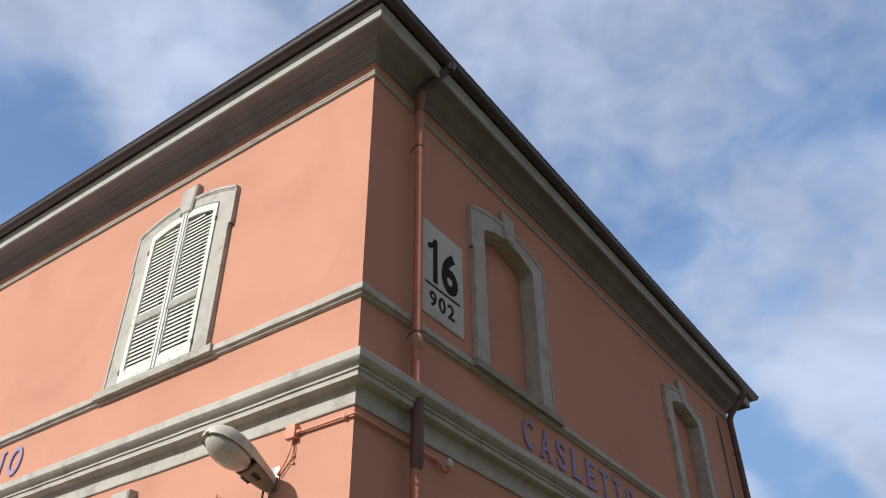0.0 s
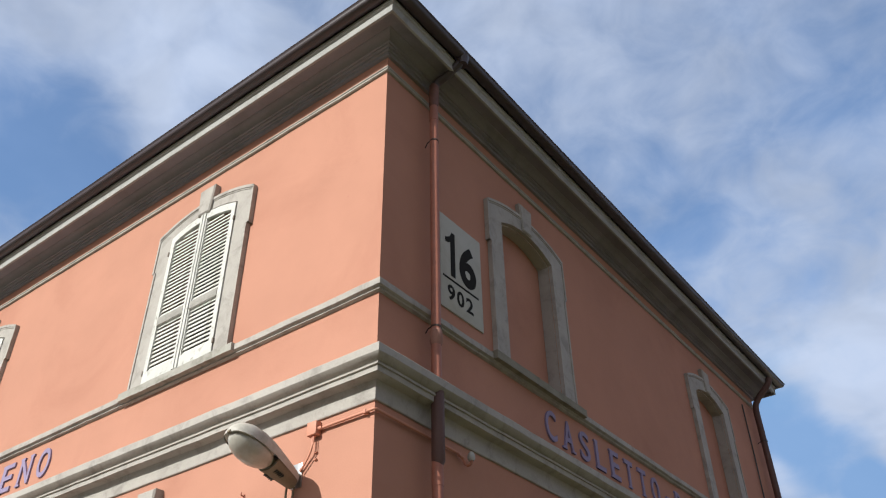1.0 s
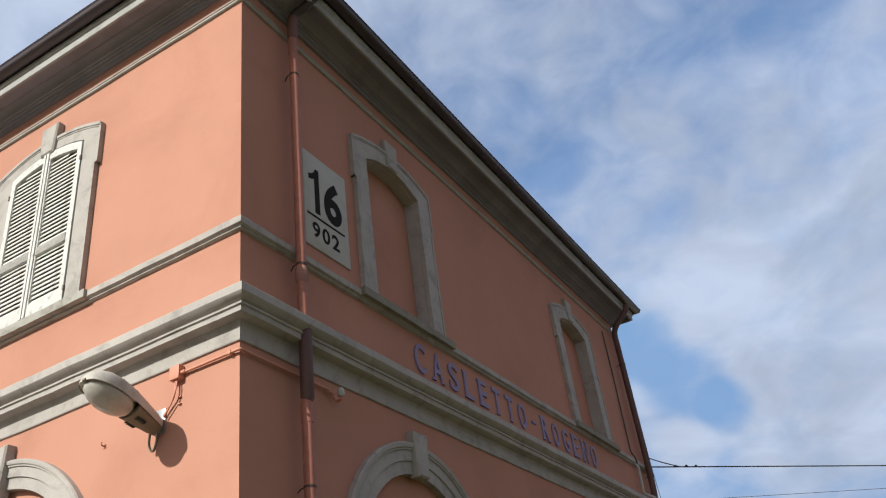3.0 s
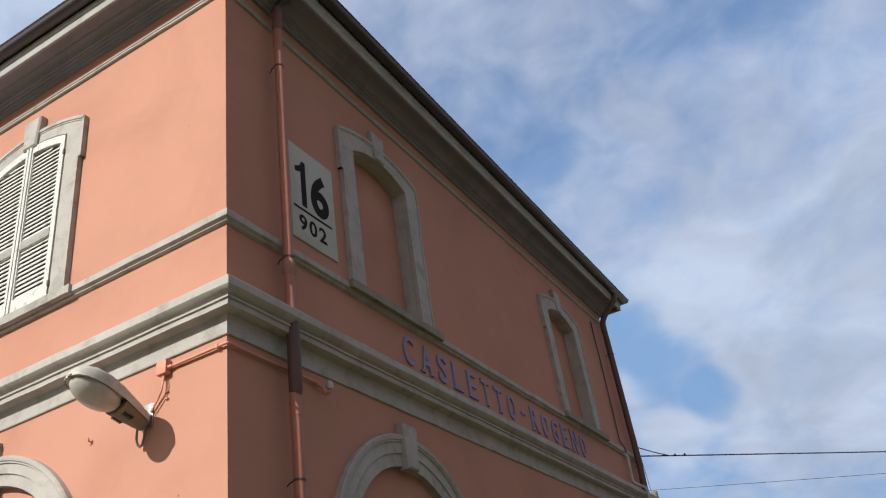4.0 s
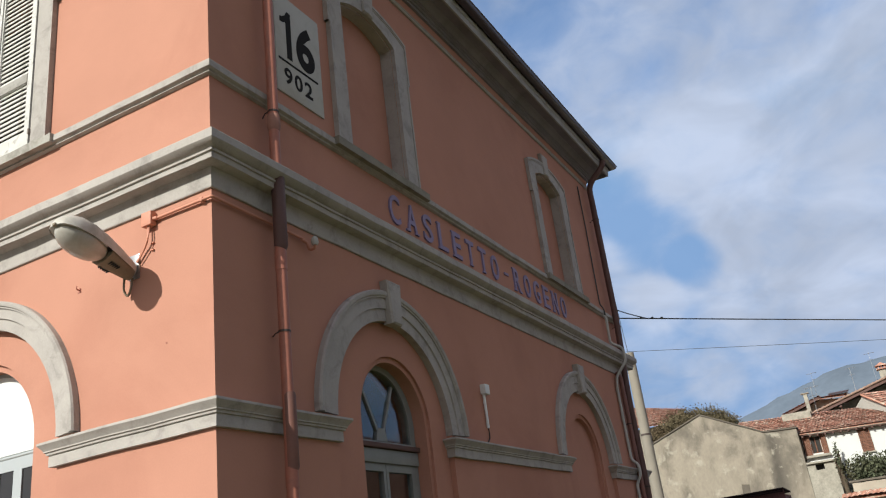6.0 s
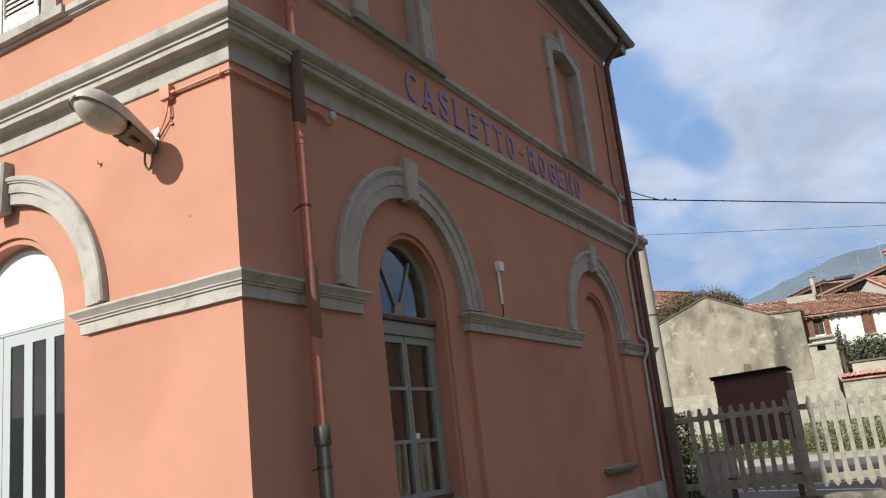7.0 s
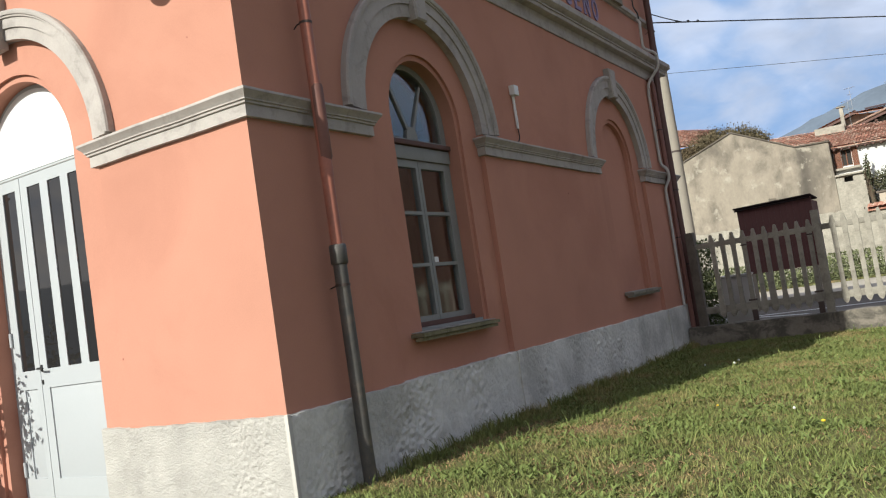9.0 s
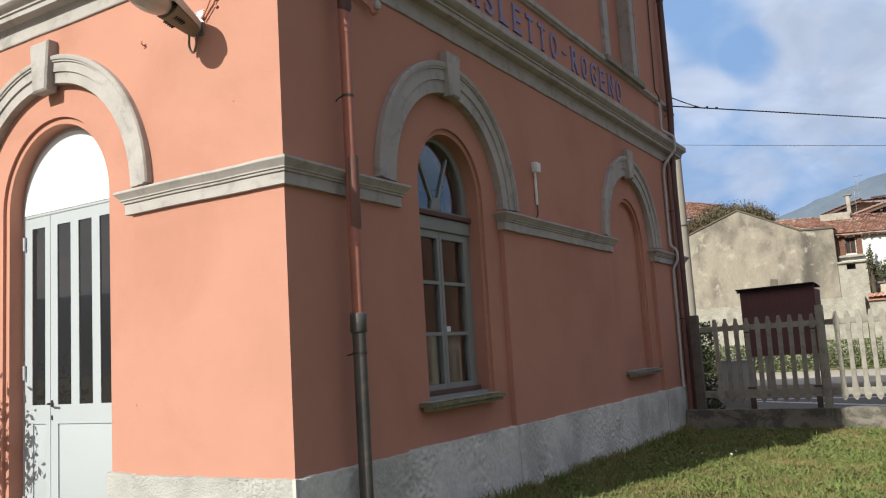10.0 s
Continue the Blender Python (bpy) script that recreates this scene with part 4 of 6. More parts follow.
def cable_run(name, label, pts, r, mat, rad=0.04, category="cable"):
    return tagged(part(name, tube(bmesh.new(), bent(pts, rad), r, 8), mat, soft=True), label, category)


PLASTICGREY = surface("grey_conduit", (0.43, 0.415, 0.395), 0.6, 0.08, 5, 60, 0.02)
cable_run("conduit", "pale plastic conduit stepping round the cornices", [(0.03, 8.40, 4.86), (0.075, 8.40, 4.82), (0.06, 8.40, 4.42), (0.21, 8.50, 4.32), (0.215, 8.50, 4.12), (0.05, 8.42, 3.90),
          (0.03, 8.40, 3.75), (0.03, 8.40, 2.68), (0.115, 8.42, 2.60), (0.115, 8.42, 2.46), (0.04, 8.40, 2.33), (0.03, 8.39, 0.63)], 0.022, PLASTICGREY, 0.05, "conduit")
cable_run("wall_cable", "thin dark cable down the upper wall", [(0.02, 8.46, 7.1), (0.02, 8.46, 6.4), (0.02, 8.40, 5.05), (0.07, 8.40, 4.95), (0.07, 8.40, 4.86)], 0.010, WIREM)
REDCONDUIT = surface("red_painted_conduit", (0.50, 0.215, 0.145), 0.6, 0.08, 5, 60, 0.05)
cable_run("wall_conduit", "orange painted conduit under the cornice band", [(-0.47, -0.022, 3.892), (0.026, -0.026, 3.892), (0.026, 0.94, 3.875)], 0.011, REDCONDUIT, 0.02, "conduit")
tagged(part("conduit_clip", cuboid((-0.072, -0.040, 3.876), (-0.048, 0.0, 3.908), None, 0.004), REDCONDUIT), "small painted conduit clip at the corner", "clip")


def junction_box():
    b = thing("junction_box", "small orange painted junction box on the wall", "junction box", (0, 0, 0.024))
    part("body", cuboid((-0.585, -0.055, 3.825), (-0.495, 0.0, 3.925), None, 0.005), REDCONDUIT, b)
    part("gland", tube(bmesh.new(), [(-0.495, -0.028, 3.868), (-0.46, -0.026, 3.868)], 0.014, 10), REDCONDUIT, b)
    part("cable_tail", tube(bmesh.new(), bent([(-0.545, -0.03, 3.83), (-0.54, -0.035, 3.72), (-0.60, -0.02, 3.66), (-0.655, -0.02, 3.60)], 0.05), 0.007, 8), REDCONDUIT, b)
    part("cable_tail", tube(bmesh.new(), bent([(-0.53, -0.03, 3.83), (-0.52, -0.05, 3.73), (-0.58, -0.035, 3.65), (-0.64, -0.03, 3.59)], 0.05), 0.005, 8), REDCONDUIT, b)
    for z in (3.70, 3.65):
        part("clip", cuboid((-0.535, -0.016, z), (-0.510, 0.0, z + 0.010), None, 0.002), REDCONDUIT, b)


junction_box()


def cable_hook():
    h = thing("wall_insulator", "small worn insulator on an orange bracket", "insulator", (0, -0.06, -0.01))
    part("bracket", tube(bmesh.new(), bent([(0.034, 0.96, 3.868), (0.034, 1.02, 3.862), (0.05, 1.03, 3.80), (0.10, 1.03, 3.80), (0.10, 1.03, 3.83)], 0.02), 0.012, 8), REDCONDUIT, h)
    part("knob", tube(bmesh.new(), [(0.10, 1.03, 3.825), (0.10, 1.03, 3.845), (0.10, 1.03, 3.875), (0.10, 1.03, 3.895)], [0.02, 0.03, 0.026, 0.012], 12), PLASTICGREY, h, soft=True)


cable_hook()

# ---- street lamp on the south wall ----


def wall_lamp():
    lamp = thing("wall_street_lamp", "pale grey street lamp head on a wall bracket", "street lamp", (-0.695, 0.0, 3.59))
    at = Matrix.Translation((0, 0, -0.03)) @ pose(0, 0, 0, -15.5, 0, 0)
    # stations along the housing: distance out, half width, top, bottom
    stations = [(0.03, 0.045, 0.05, -0.045), (0.07, 0.062, 0.062, -0.05), (0.20, 0.092, 0.085, -0.052), (0.32, 0.118, 0.105, -0.045), (0.44, 0.130, 0.115, -0.035), (0.54, 0.122, 0.108, -0.03),
                (0.60, 0.100, 0.085, -0.028), (0.635, 0.072, 0.055, -0.026), (0.65, 0.040, 0.022, -0.024)]
    hb = bmesh.new()
    rows = []
    for d, hw, top, bot in stations:
        ring = []
        for k in range(13):
            a = math.pi * k / 12
            ring.append(hb.verts.new(at @ Vector((hw * math.cos(a), -d, bot * 0.0 + top * math.sin(a) ** 0.8))))
        ring.append(hb.verts.new(at @ Vector((-hw, -d, -0.02))))
        ring.append(hb.verts.new(at @ Vector((hw, -d, -0.02))))
        rows.append(ring)
    for p, q in zip(rows, rows[1:]):
        n = len(p)
        for k in range(n):
            if k != 13:
                hb.faces.new((p[k], q[k], q[(k + 1) % n], p[(k + 1) % n]))
    hb.faces.new(rows[0])
    hb.faces.new(rows[-1][::-1])
    bmesh.ops.recalc_face_normals(hb, faces=hb.faces)
    part("housing", hb, LAMPSHELL, lamp, "pale grey weathered lamp housing", soft=True)
    ub = bmesh.new()
    rows = [[ub.verts.new(at @ Vector((s * hw * 0.93, -d, z))) for s, z in [(-math.cos(math.pi * k / 10), -0.012 + (bot - 0.016) * math.sin(math.pi * k / 10)) for k in range(11)]] for d, hw, top, bot in stations[:3] + [(0.275, 0.108, 0.1, -0.05)]]
    for p, q in zip(rows, rows[1:]):
        for k in range(10):
            ub.faces.new((p[k], p[k + 1], q[k + 1], q[k]))
    ub.faces.new(rows[0])
    ub.faces.new(rows[-1][::-1])
    bmesh.ops.recalc_face_normals(ub, faces=ub.faces)
    under = part("gear_cover", ub, LAMPUNDER, lamp, "brown gear cover with cooling slots", soft=True)
    for s in (-1, 1):
        for k in range(5):
            part("cooling_slot", cuboid((s * 0.045 - 0.02, -0.175 - k * 0.016, -0.076), (s * 0.045 + 0.02, -0.168 - k * 0.016, -0.062), at, 0.002), DARK, under)
    plane = bmesh.new()
    loop = [(s * hw * 0.93, -d, -0.014) for s, seq in ((1, stations[3:]), (-1, stations[3:][::-1])) for d, hw, top, bot in seq]
    plane.faces.new([plane.verts.new(at @ Vector(p)) for p in loop])
    part("reflector", plane, LAMPSHELL, lamp)
    bowl = bmesh.new()
    bmesh.ops.create_uvsphere(bowl, u_segments=24, v_segments=14, radius=1.0)
    bmesh.ops.delete(bowl, geom=[v for v in bowl.verts if v.co.z > 0.02], context="VERTS")
    bowl.transform(at @ Matrix.Translation((0, -0.445, -0.016)) @ Matrix.Diagonal((0.116, 0.188, 0.098, 1)))
    part("bowl", bowl, BOWLGLOSS, lamp, "clouded clear plastic lamp bowl", soft=True)
    part("rim_clip", cuboid((-0.014, -0.66, -0.024), (0.014, -0.64, -0.006), at, 0.004), LAMPUNDER, lamp)
    part("wall_plate", cuboid((-0.05, -0.012, -0.075), (0.05, 0.0, 0.10), None, 0.003), STEEL, lamp, "shiny galvanised wall plate")
    part("spigot", tube(bmesh.new(), [(0, 0, -0.02), at @ Vector((0, -0.10, 0.0))], 0.03, 12), STEEL, lamp)
    part("cable_loop", tube(bmesh.new(), bent([(-0.03, -0.06, -0.06), (-0.045, -0.055, -0.16), (-0.03, -0.03, -0.20), (-0.005, -0.03, -0.16), (0.0, -0.02, -0.07)], 0.05), 0.008, 8), LAMPUNDER, lamp, "drooping brown cable loop")


BOWLGLOSS = surface("clouded_bowl", (0.40, 0.375, 0.34), 0.16, 0.12, 4, 40, 0.0, (0.30, 0.27, 0.23), 5, 0.6, spec=0.7)
wall_lamp()

hook = thing("wall_hook", "small rusty hook in the orange wall", "hook")
part("hook", tube(bmesh.new(), bent([(-1.235, 0.01, 3.585), (-1.235, -0.03, 3.585), (-1.235, -0.03, 3.61)], 0.01), 0.005, 6), PIPE, hook)
hole = plate(bmesh.new(), [[(-1.25, 3.565), (-1.22, 3.57), (-1.225, 3.60), (-1.243, 3.602)]], 0.0, 0.004, FACE_S)
part("patch", hole, PIPE, hook)

# ---- fixtures on the east wall ----
sensor = thing("wall_sensor", "small white plastic box with a short conduit", "sensor")
part("body", cuboid((0.0, 3.70, 3.05), (0.06, 3.80, 3.15), None, 0.008), PLASTIC, sensor)
part("conduit", tube(bmesh.new(), [(0.018, 3.735, 3.05), (0.018, 3.735, 2.72)], 0.015, 8), PLASTIC, sensor)
part("tail", tube(bmesh.new(), bent([(0.018, 3.735, 2.72), (0.012, 3.76, 2.62), (0.01, 3.70, 2.58)], 0.04), 0.006, 6), CLAMP, sensor)

# ---- kilometre board and station name ----


def text_mesh(body, size, fat=0.0):
    cu = bpy.data.curves.new("text", "FONT")
    cu.body, cu.size, cu.align_x, cu.extrude, cu.resolution_u, cu.offset = body, size, "LEFT", 0.5, 6, fat
    ob = bpy.data.objects.new("text", cu)
    me = bpy.data.meshes.new_from_object(ob)
    bpy.data.objects.remove(ob)
    bpy.data.curves.remove(cu)
    return me


def glyph(body, u0, u1, v0, v1, w0, w1, face, fat=0.0, serif=False):
    """One character, stretched into the given box and given thickness."""
    me = text_mesh(body, 1.0, fat)
    b = bmesh.new()
    b.from_mesh(me)
    bpy.data.meshes.remove(me)
    xs, ys = [v.co.x for v in b.verts], [v.co.y for v in b.verts]
    x0, x1, y0, y1 = min(xs), max(xs), min(ys), max(ys)
    bmesh.ops.remove_doubles(b, verts=b.verts, dist=2e-4)
    for v in b.verts:
        v.co = ((v.co.x - x0) / (x1 - x0) * (u1 - u0) + u0, (v.co.y - y0) / (y1 - y0) * (v1 - v0) + v0, w0 + (v.co.z + 0.5) * (w1 - w0))
    if serif:
        t = (v1 - v0) * 0.07
        for u, ends in serif:
            uu = u0 + (u1 - u0) * u
            for e in ends:
                vv = v0 if e == "b" else v1 - t
                box(b, (uu - 0.036, vv, w0), (uu + 0.036, vv + t, w1 - 0.0005))
    bmesh.ops.recalc_face_normals(b, faces=b.faces)
    b.transform(face)
    return b


board = thing("kilometre_board", "grey-white board with black painted kilometre figures", "sign")
part("panel", cuboid((0.745, 5.108, -0.01), (1.352, 6.08, 0.014), FACE_E, 0.003), SIGNWHITE, board)
for ch, u0, u1, v0, v1 in (("1", 0.83, 0.945, 5.465, 5.935), ("6", 1.015, 1.265, 5.46, 5.91), ("9", 0.838, 0.938, 5.212, 5.365), ("0", 0.968, 1.07, 5.212, 5.362), ("2", 1.10, 1.203, 5.208, 5.358)):
    if ch == "1":
        b = plate(bmesh.new(), [[(0.888, v0), (0.953, v0), (0.953, v1), (0.908, v1), (0.883, 5.885), (0.843, 5.855), (0.813, 5.845), (0.813, 5.795), (0.853, 5.80), (0.888, 5.82)]], 0.013, 0.0165, FACE_E)
    elif ch == "9":                                     # a six turned upside down
        b = glyph("6", -u1, -u0, -v1, -v0, 0.013, 0.0165, FACE_E @ Matrix.Diagonal((-1, -1, 1, 1)), 0.02)
    else:
        b = glyph(ch, u0, u1, v0, v1, 0.013, 0.0165, FACE_E, 0.035 if ch == "6" else 0.02)
    part("figure", b, SIGNBLACK, board)
part("rule", cuboid((0.775, 5.412, 0.013), (1.290, 5.432, 0.0165), FACE_E), SIGNBLACK, board)

SERIFS = {"A": ((0.06, "b"), (0.94, "b")), "L": ((0.12, "bt"),), "E": ((0.12, "bt"),), "T": ((0.5, "b"),), "R": ((0.12, "bt"), (0.92, "b")), "N": ((0.1, "bt"), (0.9, "t"))}


def station_name(face, start, end, name):
    s = thing("station_name", "blue raised letters of the station name on the wall", "sign", group="station names")
    step = (end - start + 0.12) / len(name)
    for i, ch in enumerate(name):
        u = start + i * step
        if ch == "-":
            part("hyphen", cuboid((u + 0.04, 4.600, -0.002), (u + 0.15, 4.628, 0.018), face), BLUE, s)
        else:
            part("letter", glyph(ch, u, u + step - 0.125, 4.468, 4.762, 0.0, 0.018, face, 0.012, serif=SERIFS.get(ch)), BLUE, s)


station_name(FACE_E, 2.282, 6.77, "CASLETTO-ROGENO")
station_name(FACE_S, -9.0, -4.165, "CASLETTO-ROGENO")

# ---- ground ----


def lawn_z(x, y):
    base = 0.085 - 0.009 * max(0.0, min(y, 9.0))
    return base + 0.025 * noise.noise(Vector((x * 0.7, y * 0.7, 0.3))) + 0.01 * noise.noise(Vector((x * 3, y * 3, 1.3)))


def ground_sheet():
    xs = sorted(set([-3000, -600, -120, -40, -20] + [round(-14 + i * 0.5, 3) for i in range(28)] + [round(i * 0.12, 3) for i in range(0, 60)] + [8, 10, 14, 20, 40, 120, 600, 3000]))
    ys = sorted(set([-3000, -600, -120, -40, -20, -14, -10] + [round(-8 + i * 0.25, 3) for i in range(32)] + [round(i * 0.12, 3) for i in range(0, 72)] + [8.7, 9.0, 9.3, 9.8, 11, 14, 18, 20, 24, 30, 40, 120, 600, 3000]))
    b = bmesh.new()
    rows = []
    for y in ys:
        row = []
        for x in xs:
            z = lawn_z(x, y) if -14 < x < 8 and -9 < y < 8.8 and (x > 0.6 or y > -0.1) else -0.05
            if y >= 8.8:
                z = -0.16 if y < 40 else -0.6
            row.append(b.verts.new((x, y, z)))
        rows.append(row)
    for p, q in zip(rows, rows[1:]):
        for k in range(len(p) - 1):
            b.faces.new((p[k], p[k + 1], q[k + 1], q[k]))
    return tagged(part("ground", b, SOIL, soft=True), "lawn of grass and bare reddish soil patches", "ground", kind="structure")


ground_sheet()


def scatter(name, label, count, area, make, material, seed, kind="stuff", category="grass", patch=None):
    """Many small leaves in one mesh. make(rng, n) gives points (n, k, 3) and the faces of one leaf; patch(x, y) gives how likely one stands there."""
    rng = np.random.default_rng(seed)
    x = rng.uniform(area[0], area[1], count)
    y = rng.uniform(area[2], area[3], count)
    pts, faces_of = make(rng, count)
    z = np.array([lawn_z(a, b) for a, b in zip(x, y)])
    pts = pts + np.stack([x, y, z], 1)[:, None, :]
    if patch:
        pts = pts[np.array([patch(a, b) for a, b in zip(x, y)]) > rng.random(count)]
    n, k, _ = pts.shape
    faces = [tuple(i * k + j for j in f) for i in range(n) for f in faces_of]
    me = bpy.data.meshes.new(name)
    me.from_pydata(pts.reshape(-1, 3).tolist(), [], faces)
    me.materials.append(material)
    return tagged(new(name, me), label, category, kind=kind)


BARE_SPOTS = ((0.46, 0.55, 0.16, 0.11, 1.2), (0.36, 1.95, 0.13, 0.30, 1.1), (0.44, 2.45, 0.12, 0.22, 1.0), (0.43, 1.30, 0.12, 0.16, 0.8), (1.10, 2.04, 0.26, 0.24, 1.0), (0.9, 3.05, 0.14, 0.18, 0.8),
              (1.09, 4.15, 0.12, 0.10, 0.8), (2.0, 2.6, 0.16, 0.16, 0.7), (2.5, 2.17, 0.14, 0.14, 0.7), (2.7, 1.43, 0.14, 0.14, 0.7), (2.2, 0.6, 0.18, 0.14, 0.7))


def bare(x, y):
    """How bare and dry the lawn is, 0 to 1: patches, and a strip along the wall."""
    n = noise.noise(Vector((x * 1.5, y * 1.5, 7.7))) + 0.5 * noise.noise(Vector((x * 4.2, y * 4.2, 2.2)))
    edge = noise.noise(Vector((x * 2.3, y * 2.3, 4.4)))
    strip = (0.55 + 0.9 * edge) * math.exp(-((x - 0.22 * y - 0.12) / 0.22) ** 2) * max(0.0, min(1.0, 1.3 - abs(y - 1.4) / 0.9))
    spots = sum(a * math.exp(-(((x - px) / rx) ** 2 + ((y - py) / ry) ** 2)) for px, py, rx, ry, a in BARE_SPOTS) * (1.0 + 0.5 * edge)
    lush = 0.25 if x < 0.24 * y + 0.05 and y > 0.8 else 1.0          # greener inside the building's cast shadow, whose outline is built in here
    return min(1.0, lush * max(0.0, (n - 0.24) * 1.9) + max(0.0, strip) + max(0.0, spots))


def weedy(x, y):
    n = noise.noise(Vector((x * 2.1, y * 2.1, 1.1))) + 0.5 * noise.noise(Vector((x * 6, y * 6, 5.2)))
    return min(1.0, max(0.06, 0.35 + n * 1.6)) * (1 - 0.95 * bare(x, y))


def tufty(x, y):
    """Close clumps of long grass, thicker beside the wall."""
    n = noise.noise(Vector((x * 5.5, y * 5.5, 8.8))) + 0.35 * math.exp(-(x / 0.12) ** 2) + 0.25 * math.exp(-((x - 0.24 * y) / 0.12) ** 2)
    return min(1.0, max(0.0, (n - 0.22) * 3.5)) * (1 - 0.9 * bare(x, y))


def blades(low, high, width, lean):
    def make(rng, n):
        h = rng.uniform(low, high, n) * (0.6 + 0.8 * rng.random(n))
        a, t = rng.uniform(0, 2 * np.pi, n), rng.uniform(0, 2 * np.pi, n)
        w = width * rng.uniform(0.6, 1.4, n)
        le = lean * h * rng.uniform(0.2, 1.5, n)
        side = np.stack([np.cos(a), np.sin(a), 0 * a], 1)
        out = np.stack([np.cos(t), np.sin(t), 0 * t], 1)
        up = np.array([0, 0, 1.0])
        p = [-side * w[:, None], side * w[:, None], side * (w * 0.8)[:, None] + out * (le * 0.35)[:, None] + up * (h * 0.6)[:, None],
             -side * (w * 0.8)[:, None] + out * (le * 0.35)[:, None] + up * (h * 0.6)[:, None], out * le[:, None] + up * (h * 0.92)[:, None]]
        return np.stack(p, 1), [(0, 1, 2, 3), (3, 2, 4)]
    return make


def rosettes(size):
    """Broad flat weed leaves that lean outwards."""
    def make(rng, n):
        s = size * rng.uniform(0.5, 1.5, n)
        a = rng.uniform(0, 2 * np.pi, n)
        d = np.stack([np.cos(a), np.sin(a), 0 * a], 1)
        e = np.stack([-np.sin(a), np.cos(a), 0 * a], 1)
        up = np.array([0, 0, 1.0])
        tilt = rng.uniform(0.25, 1.2, n)[:, None]
        s = s[:, None]
        p = [0 * d + up * 0.004, d * s * 0.45 + e * s * 0.22 + up * s * tilt * 0.5, d * s + up * s * tilt * 0.75, d * s * 0.45 - e * s * 0.22 + up * s * tilt * 0.5]
        return np.stack(p, 1), [(0, 1, 2), (0, 2, 3)]
    return make


LAWN = (0.04, 3.6, -0.6, 8.32)
scatter("grass", "short mown lawn grass with dry patches", 105000, LAWN, blades(0.012, 0.04, 0.0024, 1.0), GRASSM, 3, patch=lambda x, y: 1 - 0.93 * bare(x, y))
scatter("tall_grass", "longer grass tufts in the lawn", 9000, LAWN, blades(0.04, 0.085, 0.003, 0.8), GRASSM, 4, patch=lambda x, y: max(0.0, weedy(x + 5, y) - 0.35))
scatter("wall_grass", "longer grass beside the wall", 8000, (0.04, 0.20, 0.5, 8.3), blades(0.04, 0.12, 0.003, 0.6), GRASSM, 5, patch=lambda x, y: weedy(x, y * 3))
scatter("lawn_weeds", "broad-leaved weeds in the lawn", 85000, LAWN, rosettes(0.032), WEEDM, 7, category="weeds", patch=weedy)
scatter("dry_grass", "dry brown grass litter on the lawn", 60000, LAWN, blades(0.010, 0.022, 0.0026, 2.2), STRAW, 8, patch=lambda x, y: 0.09 + 0.91 * bare(x, y))
scatter("grass_clumps", "bright clumps of longer grass in the lawn", 42000, LAWN, blades(0.035, 0.085, 0.0032, 0.9), WEEDM, 14, patch=tufty)
scatter("plantain", "large broad-leaved weeds in the lawn", 3000, LAWN, rosettes(0.05), WEEDM, 15, category="weeds", patch=lambda x, y: max(0.0, weedy(x * 1.3 + 9, y * 1.3) - 0.45))
scatter("lawn_behind", "short lawn grass behind", 50000, (0.62, 3.6, -6.0, -0.6), blades(0.02, 0.05, 0.004, 0.9), GRASSM, 16)
scatter("lawn_beyond", "short lawn grass further out", 70000, (3.6, 9.0, -6.0, 8.3), blades(0.02, 0.05, 0.004, 0.9), GRASSM, 9)


def far_tufts(seed, count, x0, x1, y0, y1, z, high, name, label, mat, size=0.10):
    """A low bank of leafy growth."""
    rng = np.random.default_rng(seed)
    p = np.stack([rng.uniform(x0, x1, count), rng.uniform(y0, y1, count), z + high * rng.random(count) ** 1.6], 1)
    d = rng.normal(size=(count, 3))
    d /= np.linalg.norm(d, axis=1)[:, None]
    e = np.cross(d, rng.normal(size=(count, 3)))
    e /= np.linalg.norm(e, axis=1)[:, None]
    s = size * rng.uniform(0.5, 1.4, count)[:, None]
    v = np.stack([p - d * s, p + e * s * 0.45, p + d * s, p - e * s * 0.45], 1).reshape(-1, 3)
    me = bpy.data.meshes.new(name)
    me.from_pydata(v.tolist(), [], [(4 * i, 4 * i + 1, 4 * i + 2, 4 * i + 3) for i in range(count)])
    me.materials.append(mat)
    return tagged(new(name, me), label, "plants", kind="stuff")


# ---- fence ----
FENCE_Y = 8.45
# darker colour for the first fence post, next to the building
POSTDARK = surface("dark_fence_post", (0.115, 0.098, 0.082), 0.9, 0.25, 5, 60, 0.3, (0.055, 0.050, 0.042), 4, 0.7)


